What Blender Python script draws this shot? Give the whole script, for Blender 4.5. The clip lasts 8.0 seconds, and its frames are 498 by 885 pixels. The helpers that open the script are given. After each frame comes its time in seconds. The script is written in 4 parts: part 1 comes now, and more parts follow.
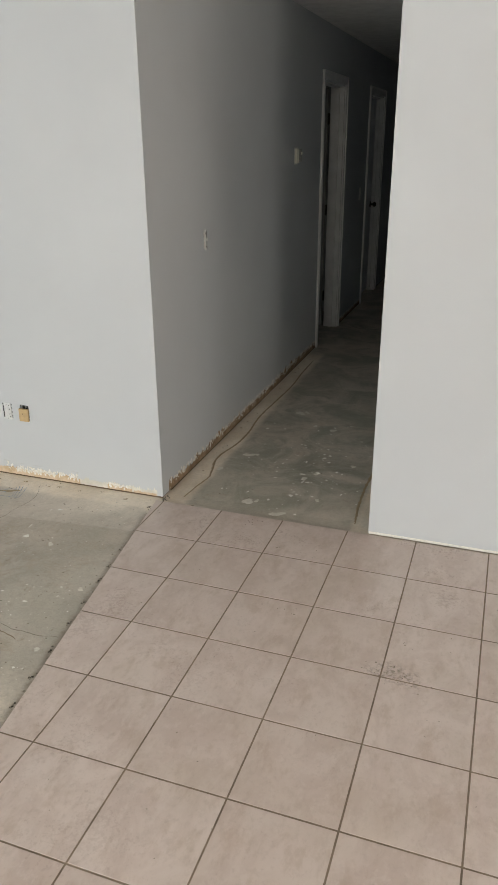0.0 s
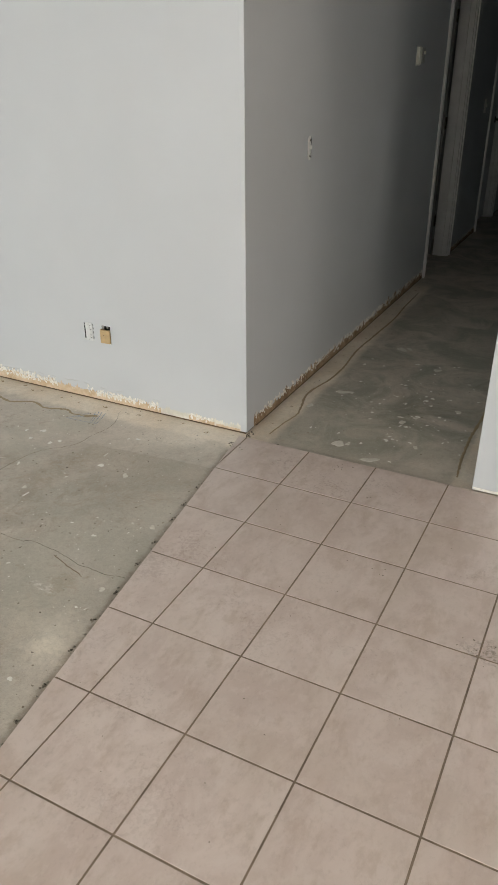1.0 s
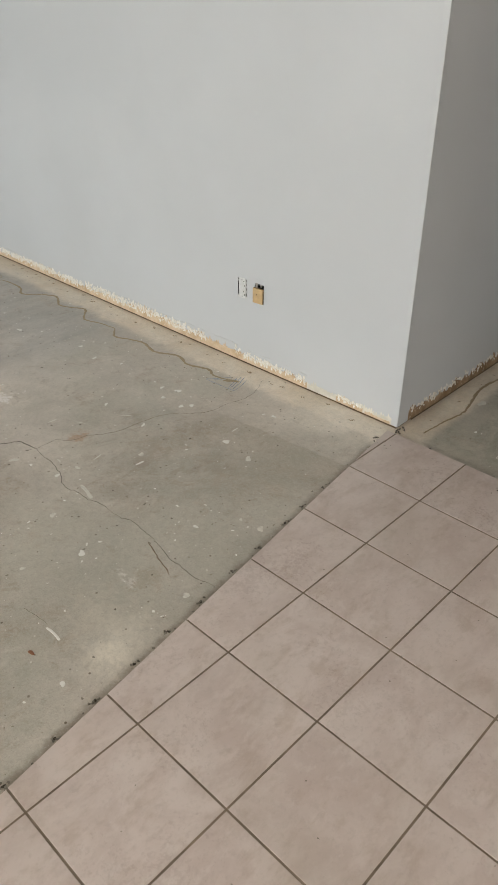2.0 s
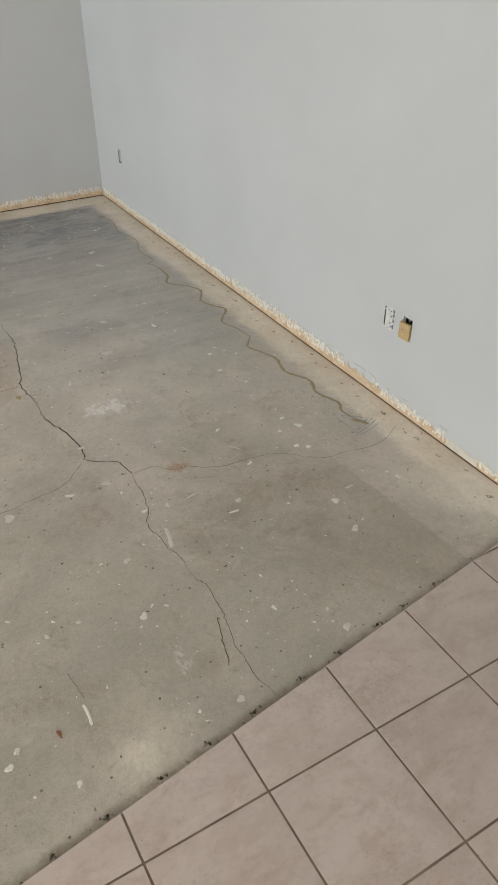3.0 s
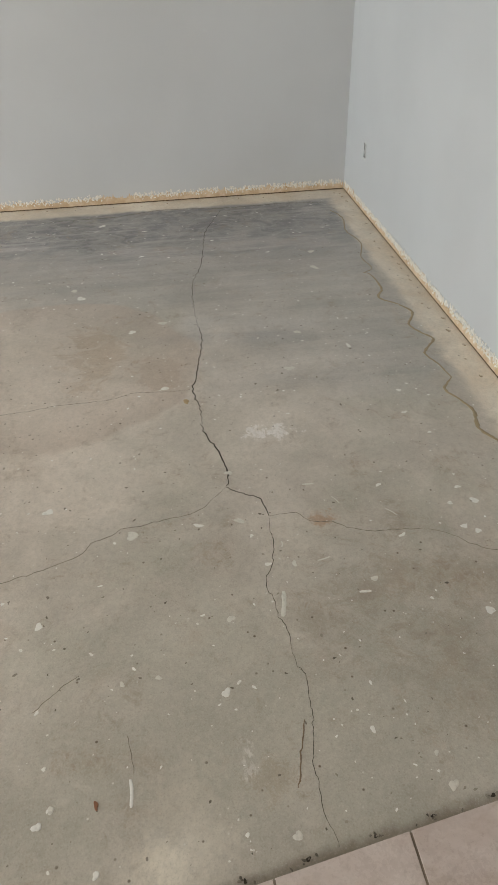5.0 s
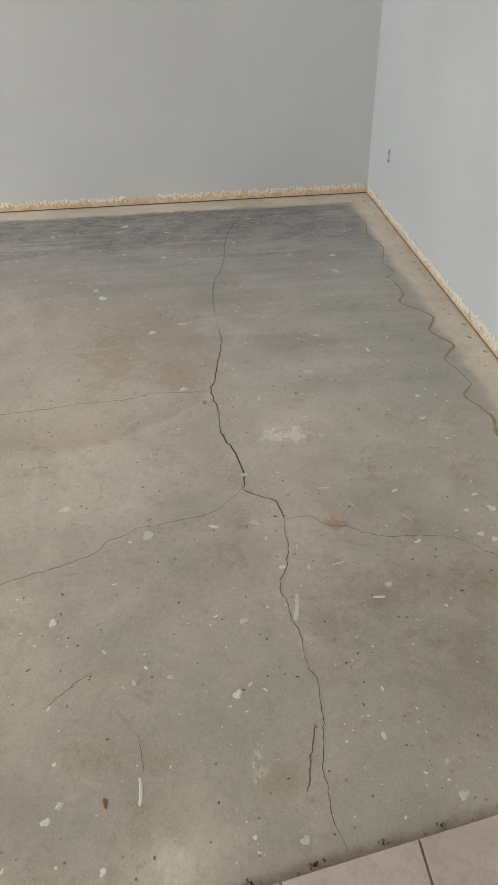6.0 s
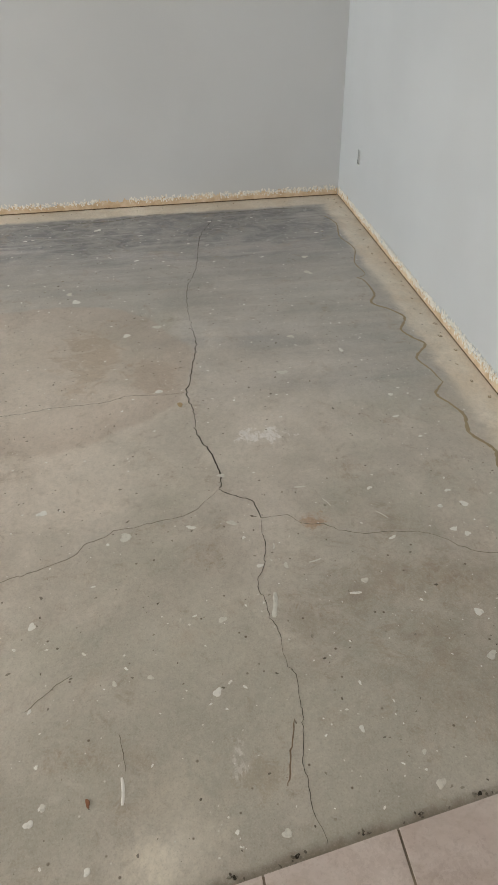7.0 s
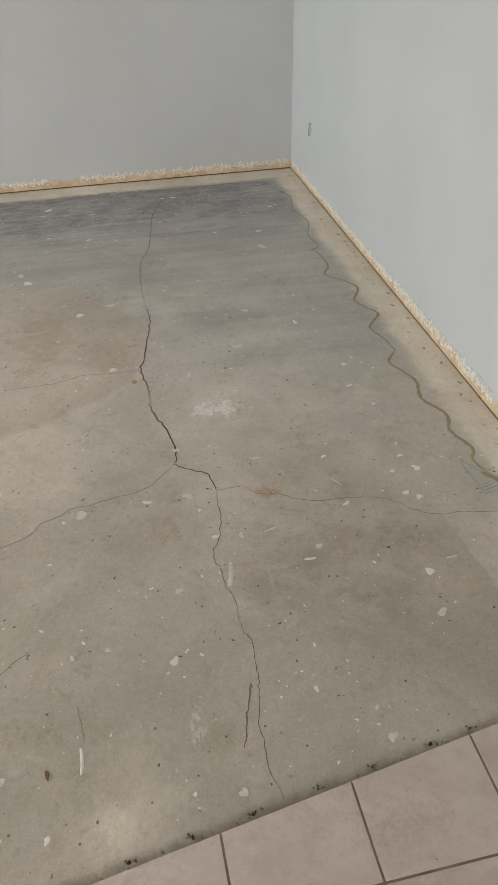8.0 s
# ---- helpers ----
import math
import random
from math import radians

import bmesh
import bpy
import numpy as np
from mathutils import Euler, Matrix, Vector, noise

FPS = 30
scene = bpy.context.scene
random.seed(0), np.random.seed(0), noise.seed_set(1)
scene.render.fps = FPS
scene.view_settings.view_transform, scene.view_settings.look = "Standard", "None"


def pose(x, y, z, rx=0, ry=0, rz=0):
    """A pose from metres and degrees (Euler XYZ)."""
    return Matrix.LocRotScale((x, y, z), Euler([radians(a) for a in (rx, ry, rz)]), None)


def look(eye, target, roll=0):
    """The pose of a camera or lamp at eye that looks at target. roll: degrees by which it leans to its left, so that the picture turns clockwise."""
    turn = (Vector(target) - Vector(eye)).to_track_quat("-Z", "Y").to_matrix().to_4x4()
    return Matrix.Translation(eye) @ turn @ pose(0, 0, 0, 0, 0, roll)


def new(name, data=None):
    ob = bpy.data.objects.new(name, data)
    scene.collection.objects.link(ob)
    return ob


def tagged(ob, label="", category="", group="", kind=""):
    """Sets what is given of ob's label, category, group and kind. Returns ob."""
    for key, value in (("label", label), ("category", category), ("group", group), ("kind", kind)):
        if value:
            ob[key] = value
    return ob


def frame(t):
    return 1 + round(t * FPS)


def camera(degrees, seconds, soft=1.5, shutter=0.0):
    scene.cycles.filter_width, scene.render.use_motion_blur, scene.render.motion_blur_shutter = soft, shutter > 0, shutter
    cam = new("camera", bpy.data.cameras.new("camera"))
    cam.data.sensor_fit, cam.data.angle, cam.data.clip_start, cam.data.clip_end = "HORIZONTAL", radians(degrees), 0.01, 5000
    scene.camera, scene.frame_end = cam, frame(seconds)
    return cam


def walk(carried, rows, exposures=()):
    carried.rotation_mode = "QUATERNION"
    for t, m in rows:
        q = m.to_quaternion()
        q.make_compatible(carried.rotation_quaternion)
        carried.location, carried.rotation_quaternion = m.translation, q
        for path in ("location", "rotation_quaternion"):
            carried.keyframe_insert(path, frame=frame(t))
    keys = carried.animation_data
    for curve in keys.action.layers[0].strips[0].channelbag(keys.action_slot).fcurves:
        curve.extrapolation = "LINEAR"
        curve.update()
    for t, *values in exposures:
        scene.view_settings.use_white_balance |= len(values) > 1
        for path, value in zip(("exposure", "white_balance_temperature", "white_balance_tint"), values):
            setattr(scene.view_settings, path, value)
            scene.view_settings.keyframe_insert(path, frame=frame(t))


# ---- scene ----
cam = camera(38.0, 8.0)
PATH = [
    (0, (1.147, -2.539, 1.626), (0.531, -0.799, 0.857), -0.4),
    (0.5, (1.143, -2.485, 1.581), (0.458, -0.81, 0.73), -0.3),
    (1, (1.042, -2.282, 1.524), (0.231, -0.714, 0.585), -0.3),
    (1.5, (0.963, -2.065, 1.517), (-0.019, -0.653, 0.496), -0.6),
    (1.7, (0.962, -1.963, 1.505), (-0.106, -0.634, 0.459), -0.4),
    (2.8, (0.802, -1.463, 1.574), (-0.555, -0.573, 0.405), -0.2),
    (3, (0.723, -1.382, 1.592), (-0.679, -0.57, 0.42), -0.2),
    (3.5, (0.618, -1.184, 1.577), (-0.87, -0.568, 0.39), -0.3),
    (4, (0.555, -1.025, 1.599), (-0.99, -0.609, 0.399), -0.9),
    (4.5, (0.49, -1.018, 1.599), (-1.076, -0.707, 0.394), -1.1),
    (5, (0.457, -1.039, 1.601), (-1.118, -0.808, 0.391), -1.2),
    (5.2, (0.457, -1.038, 1.601), (-1.124, -0.834, 0.393), -1.4),
    (6.3, (0.462, -1.038, 1.603), (-1.124, -0.854, 0.399), -0.9),
    (6.5, (0.467, -1.038, 1.607), (-1.12, -0.843, 0.405), -0.8),
    (7, (0.48, -1.036, 1.612), (-1.1, -0.789, 0.411), -0.6),
    (7.5, (0.502, -1.002, 1.611), (-1.06, -0.711, 0.396), -1.0),
    (8, (0.52, -0.974, 1.597), (-1.015, -0.662, 0.353), -1.3),
]
EXPOSURES = ((0, 0.21), (1.6, 0.21), (3.0, 0.12), (8, 0.10))
walk(cam, [(t, look(eye, target, roll)) for t, eye, target, roll in PATH], EXPOSURES)

# ---- world and light ----
world = bpy.data.worlds.new("world")
scene.world = world
world.use_nodes = True
wn = world.node_tree.nodes
sky = wn.new("ShaderNodeTexSky")
sky.sky_type, sky.sun_disc, sky.sun_elevation, sky.sun_rotation = "NISHITA", False, radians(48), radians(120)
wn["Background"].inputs["Strength"].default_value = 0.12
world.node_tree.links.new(sky.outputs[0], wn["Background"].inputs["Color"])


def window_light(name, m, width, height, watts, colour):
    """Area lamp that stands in for daylight from an opening out of view."""
    lamp = bpy.data.lights.new(name, "AREA")
    lamp.shape, lamp.size, lamp.size_y, lamp.energy, lamp.color = "RECTANGLE", width, height, watts, colour
    ob = new(name, lamp)
    ob.matrix_world = m
    return ob


window_light("daylight_patio_door", pose(-2.6, -8.5, 1.15, 96, 0, 0), 2.6, 1.9, 214, (0.87, 0.96, 1.0))
# side lamps: no source seen, added to brighten the hall wall
window_light("unseen_side_light", pose(4.8, -3.0, 1.4, 113, 0, 90), 1.7, 1.2, 34, (1.0, 0.935, 0.86))
window_light("unseen_far_side_light", pose(4.8, -7.5, 1.4, 108, 0, 90), 1.7, 1.2, 298, (1.0, 0.935, 0.86))

# ---- plan (metres) ----
TILE = 0.305          # tile pitch
GROUT = 0.0055         # joint width
SLAB = -0.010         # bare concrete, tiles stand 10 mm proud
CEIL = 2.44
WALL_A = 0.349        # face of the living room wall
CORNER = -0.331       # hall side wall face
WALL_B = 0.312        # face of the short wall past the hall
HALL_R = 0.702
WALL_C = -4.34        # far end wall face
# EAST and SOUTH lie out of view, set to spread the light
EAST, SOUTH, HALL_END = 4.9, -8.6, 7.3
SEAM = (-0.094, 0.995, -0.0287)   # line of an old carpet seam: a x + b y + c = 0


def cut_edge(y):
    """x of the cut edge of the tile field."""
    return -0.3005 - 0.146 * y


# brown scuffs on the slab: x, y, half-widths, strength
BROWN_MARKS = ((-1.066, -1.28, 0.05, 0.06, 0.5), (-1.26, -1.04, 0.05, 0.09, 0.5), (-0.90, -0.36, 0.10, 0.22, 0.5), (-0.83, -0.67, 0.06, 0.10, 0.6), (-1.46, -0.37, 0.08, 0.07, 0.6), (-1.39, -0.07, 0.09, 0.09, 0.5),
               (-0.507, -1.34, 0.05, 0.07, 0.5), (-1.71, -0.12, 0.03, 0.08, 0.6), (-1.10, -0.92, 0.10, 0.07, 0.5), (-1.62, -1.55, 0.08, 0.10, 0.4), (-0.88, -0.2, 0.08, 0.14, 0.4), (-0.45, -0.35, 0.12, 0.14, 0.4))

# ---- materials ----
class Nodes:
    """Short-hand for a node material."""

    def __init__(self, name, rough=0.6, metal=0.0, spec=0.5):
        self.mat = bpy.data.materials.new(name)
        self.mat.use_nodes = True
        self.t = self.mat.node_tree
        self.b = self.t.nodes["Principled BSDF"]
        self.put(self.b.inputs["Roughness"], rough)
        self.b.inputs["Metallic"].default_value = metal
        self.b.inputs["Specular IOR Level"].default_value = spec
        self.coord = self.t.nodes.new("ShaderNodeTexCoord").outputs["Object"]

    def put(self, socket, value):
        if isinstance(value, bpy.types.NodeSocket):
            self.t.links.new(value, socket)
        elif isinstance(value, tuple) and len(value) == 3 and socket.type == "RGBA":
            socket.default_value = (*value, 1)
        else:
            socket.default_value = value

    def math(self, op, a, b=0.0, c=0.0):
        n = self.t.nodes.new("ShaderNodeMath")
        n.operation = op
        for s, v in zip(n.inputs, (a, b, c)):
            self.put(s, v)
        return n.outputs[0]

    def world_place(self):
        return self.t.nodes.new("ShaderNodeNewGeometry").outputs["Position"]

    def split(self, v):
        n = self.t.nodes.new("ShaderNodeSeparateXYZ")
        self.put(n.inputs[0], v)
        return n.outputs

    def scaled(self, v, sx, sy, sz, ox=0.0, oy=0.0, oz=0.0):
        n = self.t.nodes.new("ShaderNodeMapping")
        self.put(n.inputs["Vector"], v)
        n.inputs["Scale"].default_value = (sx, sy, sz)
        n.inputs["Location"].default_value = (ox, oy, oz)
        return n.outputs[0]

    def noise(self, v, scale, detail=4.0, rough=0.55, distort=0.0):
        n = self.t.nodes.new("ShaderNodeTexNoise")
        self.put(n.inputs["Vector"], v)
        for k, x in (("Scale", scale), ("Detail", detail), ("Roughness", rough), ("Distortion", distort)):
            n.inputs[k].default_value = x
        return n.outputs["Fac"]

    def cells(self, v, scale):
        n = self.t.nodes.new("ShaderNodeTexVoronoi")
        self.put(n.inputs["Vector"], v)
        n.inputs["Scale"].default_value = scale
        return n.outputs["Distance"], n.outputs["Color"]

    def ramp(self, x, lo, hi, a=0.0, b=1.0):
        n = self.t.nodes.new("ShaderNodeMapRange")
        n.interpolation_type = "SMOOTHSTEP"
        for s, v in zip(n.inputs, (x, lo, hi, a, b)):
            self.put(s, v)
        return n.outputs[0]

    def mix(self, fac, a, b, mode="MIX"):
        n = self.t.nodes.new("ShaderNodeMix")
        n.data_type, n.blend_type = "RGBA", mode
        self.put(n.inputs["Factor"], fac)
        self.put(n.inputs[6], a)
        self.put(n.inputs[7], b)
        return n.outputs[2]

    def spot(self, v, x, y, rx, ry, wobble, soft=0.5, fray=1.6):
        """A soft patch round (x, y) with an edge that a noise frays."""
        s = self.split(v)
        dx = self.math("DIVIDE", self.math("SUBTRACT", s[0], x), rx)
        dy = self.math("DIVIDE", self.math("SUBTRACT", s[1], y), ry)
        d = self.math("SQRT", self.math("ADD", self.math("MULTIPLY", dx, dx), self.math("MULTIPLY", dy, dy)))
        d = self.math("ADD", d, self.math("MULTIPLY", self.math("SUBTRACT", wobble, 0.5), fray))
        return self.ramp(d, 1.0, 1.0 - soft)

    def island(self):
        return self.t.nodes.new("ShaderNodeNewGeometry").outputs["Random Per Island"]

    def each(self):
        return self.t.nodes.new("ShaderNodeObjectInfo").outputs["Random"]

    def done(self, colour, height=None, strength=0.2, distance=0.002):
        self.put(self.b.inputs["Base Color"], colour)
        if height is not None:
            n = self.t.nodes.new("ShaderNodeBump")
            n.inputs["Strength"].default_value, n.inputs["Distance"].default_value = strength, distance
            self.put(n.inputs["Height"], height)
            self.t.links.new(n.outputs[0], self.b.inputs["Normal"])
        return self.mat


def plain(name, colour, rough=0.6, metal=0.0, vary=0.12, scale=30.0):
    """A single-coloured surface with a little grain and unevenness."""
    n = Nodes(name, rough, metal)
    p = n.world_place()
    f = n.ramp(n.noise(p, scale, 5), 0.3, 0.7)
    dark = tuple(c * (1 - vary) for c in colour)
    lite = tuple(min(1, c * (1 + vary)) for c in colour)
    return n.done(n.mix(f, dark, lite), n.noise(p, scale * 8, 3), 0.1, 0.001)


def concrete_material():
    """Bare slab: green-grey, darker towards the far end, tan where the carpet was wet, cream along the walls."""
    n = Nodes("bare_concrete", spec=0.5)
    p = n.world_place()
    x, y, _ = n.split(p)
    big = n.noise(p, 0.9, 5, 0.6, 0.4)
    mid = n.noise(p, 3.6, 6, 0.62, 0.6)
    fine = n.noise(p, 64, 6, 0.7)
    grit = n.noise(p, 190, 3, 0.6)
    streak = n.noise(n.scaled(p, 5.2, 0.9, 1), 1.6, 5, 0.6, 0.3)
    col = n.mix(n.ramp(mid, 0.32, 0.68), (0.365, 0.332, 0.27), (0.46, 0.42, 0.345))
    col = n.mix(n.ramp(big, 0.38, 0.66, 0, 0.55), col, (0.46, 0.405, 0.32))
    # greenish and pinkish drifts, scratchy mottling
    drift = n.noise(n.scaled(p, 1, 1, 1, 9.0, 2.0), 1.7, 6, 0.62, 0.4)
    col = n.mix(n.ramp(drift, 0.44, 0.6, 0, 0.6), col, (0.345, 0.33, 0.258))
    scratchy = n.noise(n.scaled(p, 1.0, 1.5, 1), 27, 8, 0.74, 0.7)
    col = n.mix(n.ramp(scratchy, 0.54, 0.66, 0, 0.3), col, (0.26, 0.225, 0.17))
    col = n.mix(n.ramp(scratchy, 0.43, 0.31, 0, 0.25), col, (0.52, 0.48, 0.41))
    # smooth grey half beyond the crack, drawn out by the trowel
    wob = n.noise(p, 2.4, 5, 0.6)
    trowel = n.noise(n.scaled(p, 7.5, 0.7, 1, 2.0, 1.0), 1.5, 6, 0.62, 0.25)
    reach = n.math("ADD", x, n.math("MULTIPLY", n.math("SUBTRACT", wob, 0.5), 0.9))
    grey = n.math("MULTIPLY", n.ramp(reach, -1.72, -2.02), n.ramp(n.math("ADD", y, n.math("MULTIPLY", n.math("SUBTRACT", mid, 0.5), 0.3)), -0.95, -0.8))
    back = n.math("MULTIPLY", n.ramp(reach, -2.5, -2.95), n.ramp(n.math("ADD", y, n.math("MULTIPLY", n.math("SUBTRACT", mid, 0.5), 0.8)), -2.2, -1.3, 0.35, 1.0))
    col = n.mix(n.math("MULTIPLY", n.math("MAXIMUM", grey, back), 0.66), col, n.mix(n.ramp(trowel, 0.35, 0.65), (0.315, 0.305, 0.275), (0.405, 0.385, 0.34)))
    # the dark far end, smeared with old black glue
    far = n.ramp(n.math("ADD", x, n.math("MULTIPLY", n.math("SUBTRACT", streak, 0.5), 1.6)), -2.75, -3.7)
    col = n.mix(n.math("MULTIPLY", far, 0.5), col, (0.275, 0.265, 0.25))
    end = n.ramp(n.math("ADD", x, n.math("MULTIPLY", n.math("SUBTRACT", streak, 0.5), 1.1)), -3.3, -3.8)
    tar = n.noise(n.scaled(p, 1.5, 0.9, 1, 3.3, 6.6), 7.0, 9, 0.76, 0.9)
    col = n.mix(n.math("MULTIPLY", end, n.ramp(tar, 0.4, 0.6, 0.25, 0.85)), col, (0.14, 0.14, 0.14))
    col = n.mix(n.math("MULTIPLY", far, n.ramp(trowel, 0.52, 0.66, 0, 0.5)), col, (0.43, 0.41, 0.375))
    chalk = n.noise(n.scaled(p, 6.0, 2.0, 1, 8.3, 1.6), 5.0, 7, 0.76, 0.6)
    col = n.mix(n.math("MULTIPLY", end, n.ramp(chalk, 0.56, 0.66, 0, 0.7)), col, (0.48, 0.47, 0.45))
    # one straight trowel edge
    line = n.math("ADD", n.math("ADD", x, n.math("MULTIPLY", y, -0.09)), n.math("MULTIPLY", n.math("SUBTRACT", n.noise(p, 5, 4), 0.5), 0.06))
    stroke = n.math("MULTIPLY", n.math("MULTIPLY", n.ramp(line, -2.40, -2.47), n.ramp(line, -2.62, -2.50)), n.spot(p, -2.5, -0.65, 0.5, 0.55, wob, 0.5, 0.8))
    col = n.mix(n.math("MULTIPLY", stroke, 0.5), col, (0.47, 0.45, 0.40))
    shade = n.math("MULTIPLY", n.math("MULTIPLY", n.ramp(line, -2.44, -2.40), n.ramp(line, -2.28, -2.36)), n.spot(p, -2.4, -0.75, 0.4, 0.5, wob, 0.5, 0.8))
    col = n.mix(n.math("MULTIPLY", shade, 0.45), col, (0.27, 0.27, 0.26))
    # a broad lighter patch mid-slab, then tan stains, the largest with a drying edge
    col = n.mix(n.math("MULTIPLY", n.spot(p, -1.75, -0.95, 1.0, 0.95, wob, 0.8, 2.2), 0.6), col, (0.53, 0.48, 0.40))
    col = n.mix(n.math("MULTIPLY", n.spot(p, -2.0, -1.75, 1.15, 0.95, wob, 0.7), 0.65), col, (0.555, 0.49, 0.40))
    ring = n.math("SUBTRACT", n.spot(p, -2.32, -1.5, 0.62, 0.66, wob, 0.05, 0.35), n.math("MULTIPLY", n.spot(p, -2.32, -1.5, 0.60, 0.64, wob, 0.5, 0.35), 0.62))
    col = n.mix(n.math("MULTIPLY", ring, 0.68), col, (0.40, 0.335, 0.265))
    smudge = n.noise(n.scaled(p, 1.5, 0.9, 1), 7, 8, 0.76, 0.9)
    col = n.mix(n.math("MULTIPLY", n.spot(p, -2.38, -1.3, 0.3, 0.16, smudge, 0.5, 5.0), 0.5), col, (0.36, 0.28, 0.19))
    col = n.mix(n.math("MULTIPLY", n.spot(p, -2.2, -1.03, 0.16, 0.12, smudge, 0.4, 3.5), 0.5), col, (0.37, 0.295, 0.215))
    col = n.mix(n.math("MULTIPLY", n.spot(p, -1.19, -0.56, 0.045, 0.07, n.noise(p, 22, 5, 0.7), 0.9, 4.0), 0.7), col, (0.34, 0.2, 0.1))
    col = n.mix(n.math("MULTIPLY", n.spot(p, -0.37, -0.88, 0.05, 0.07, n.noise(p, 19, 7, 0.75, 0.8), 0.8, 7.0), 0.5), col, (0.27, 0.20, 0.125))
    # green-grey near the tiles, brown scuffing across the crack that runs to the wall
    col = n.mix(n.math("MULTIPLY", n.spot(p, -0.55, -0.75, 0.7, 1.1, wob, 0.8, 1.0), 0.4), col, (0.35, 0.335, 0.27))
    brown = n.noise(n.scaled(p, 1.4, 1.0, 1, 5.5, 2.5), 9, 8, 0.74, 0.7)
    col = n.mix(n.math("MULTIPLY", n.spot(p, -0.85, -0.45, 0.6, 0.5, wob, 0.8, 1.2), n.ramp(brown, 0.46, 0.62, 0, 0.5)), col, (0.28, 0.225, 0.16))
    for sx, sy, rx, ry, much in BROWN_MARKS:
        col = n.mix(n.math("MULTIPLY", n.spot(p, sx, sy, rx, ry, brown, 0.8, 5.0), n.ramp(scratchy, 0.42, 0.62, 0.15 * much, much)), col, (0.28, 0.21, 0.14))
    # old carpet seam, darker on its near side
    seam = n.math("ADD", n.math("ADD", n.math("MULTIPLY", x, SEAM[0]), n.math("MULTIPLY", y, SEAM[1])), SEAM[2])
    seam = n.math("ADD", seam, n.math("MULTIPLY", n.math("SUBTRACT", n.noise(p, 11, 5, 0.65), 0.5), 0.05))
    dark_side = n.math("MULTIPLY", n.ramp(seam, -0.42, 0.0), n.ramp(seam, 0.012, 0.0))
    col = n.mix(n.math("MULTIPLY", dark_side, n.spot(p, -0.6, -0.1, 0.55, 0.4, wob, 0.6, 1.0)), col, n.mix(0.42, col, (0.26, 0.22, 0.15)))
    # brown smears and scuffs
    smear = n.noise(n.scaled(p, 1, 1, 1, 7.3, 1.9), 5.5, 7, 0.7, 0.8)
    col = n.mix(n.ramp(smear, 0.54, 0.74, 0, 0.5), col, (0.32, 0.255, 0.18))
    smut = n.noise(n.scaled(p, 1, 1, 1, 4.4, 9.1), 15, 7, 0.72, 0.6)
    col = n.mix(n.math("MULTIPLY", n.ramp(smut, 0.52, 0.68), n.ramp(smear, 0.42, 0.6, 0.1, 0.5)), col, (0.25, 0.195, 0.135))
    haze = n.noise(n.scaled(p, 1, 1, 1, 2.1, 5.2), 4.2, 7, 0.68, 0.5)
    col = n.mix(n.ramp(haze, 0.6, 0.78, 0, 0.55), col, (0.56, 0.53, 0.45))
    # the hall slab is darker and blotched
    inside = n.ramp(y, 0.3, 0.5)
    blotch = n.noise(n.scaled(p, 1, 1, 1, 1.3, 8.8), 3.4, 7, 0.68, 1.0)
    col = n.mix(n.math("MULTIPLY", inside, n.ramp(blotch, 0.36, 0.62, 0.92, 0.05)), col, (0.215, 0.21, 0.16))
    # dirt that gathered along the cut tiles
    edge = n.math("SUBTRACT", n.math("SUBTRACT", -0.3005, n.math("MULTIPLY", y, 0.146)), x)
    grub = n.math("ADD", edge, n.math("MULTIPLY", n.math("SUBTRACT", n.noise(p, 24, 5, 0.7), 0.5), 0.06))
    col = n.mix(n.math("MULTIPLY", n.math("MULTIPLY", n.ramp(grub, 0.04, 0.0), n.ramp(edge, -0.06, -0.03)), n.math("MULTIPLY", n.math("LESS_THAN", y, 0.33), 0.75)), col, (0.2, 0.16, 0.11))
    # cream residue where boards and tack strips ran along the walls
    fray = n.math("MULTIPLY", n.math("SUBTRACT", n.noise(p, 6, 6, 0.7, 0.5), 0.5), 0.12)
    living = n.math("MULTIPLY", n.math("LESS_THAN", y, WALL_A + 0.02), n.math("LESS_THAN", x, CORNER + 0.03))
    a = n.math("MULTIPLY", n.ramp(n.math("ADD", y, fray), 0.165, 0.235), living)
    near_corner = n.math("MULTIPLY", n.spot(p, -0.55, 0.3, 0.5, 0.3, wob, 0.7), living)
    c = n.ramp(n.math("ADD", x, n.math("MULTIPLY", fray, 0.8)), -4.14, -4.20)
    hall = n.math("MULTIPLY", n.math("GREATER_THAN", y, 0.3), n.ramp(y, 3.25, 3.05))
    h = n.math("MULTIPLY", n.ramp(n.math("ADD", x, n.math("MULTIPLY", fray, 0.5)), -0.17, -0.225), hall)
    h2 = n.math("MULTIPLY", n.ramp(n.math("ADD", x, n.math("MULTIPLY", fray, 0.5)), 0.6, 0.64), hall)
    strip = n.math("MAXIMUM", n.math("MAXIMUM", a, c), n.math("MAXIMUM", h, n.math("MAXIMUM", h2, n.math("MULTIPLY", near_corner, 0.7))))
    cream = n.mix(n.ramp(mid, 0.35, 0.65), (0.575, 0.495, 0.37), (0.66, 0.605, 0.49))
    col = n.mix(n.math("MULTIPLY", strip, 0.9), col, cream)
    rag = n.noise(p, 9, 7, 0.72, 0.6)
    patch = n.math("MAXIMUM", n.spot(p, -0.23, -1.14, 0.12, 0.09, rag, 0.9, 2.4), n.math("MULTIPLY", n.spot(p, -0.31, -1.08, 0.22, 0.13, rag, 0.9, 2.6), 0.55))
    col = n.mix(n.math("MULTIPLY", patch, 0.7), col, (0.60, 0.55, 0.435))
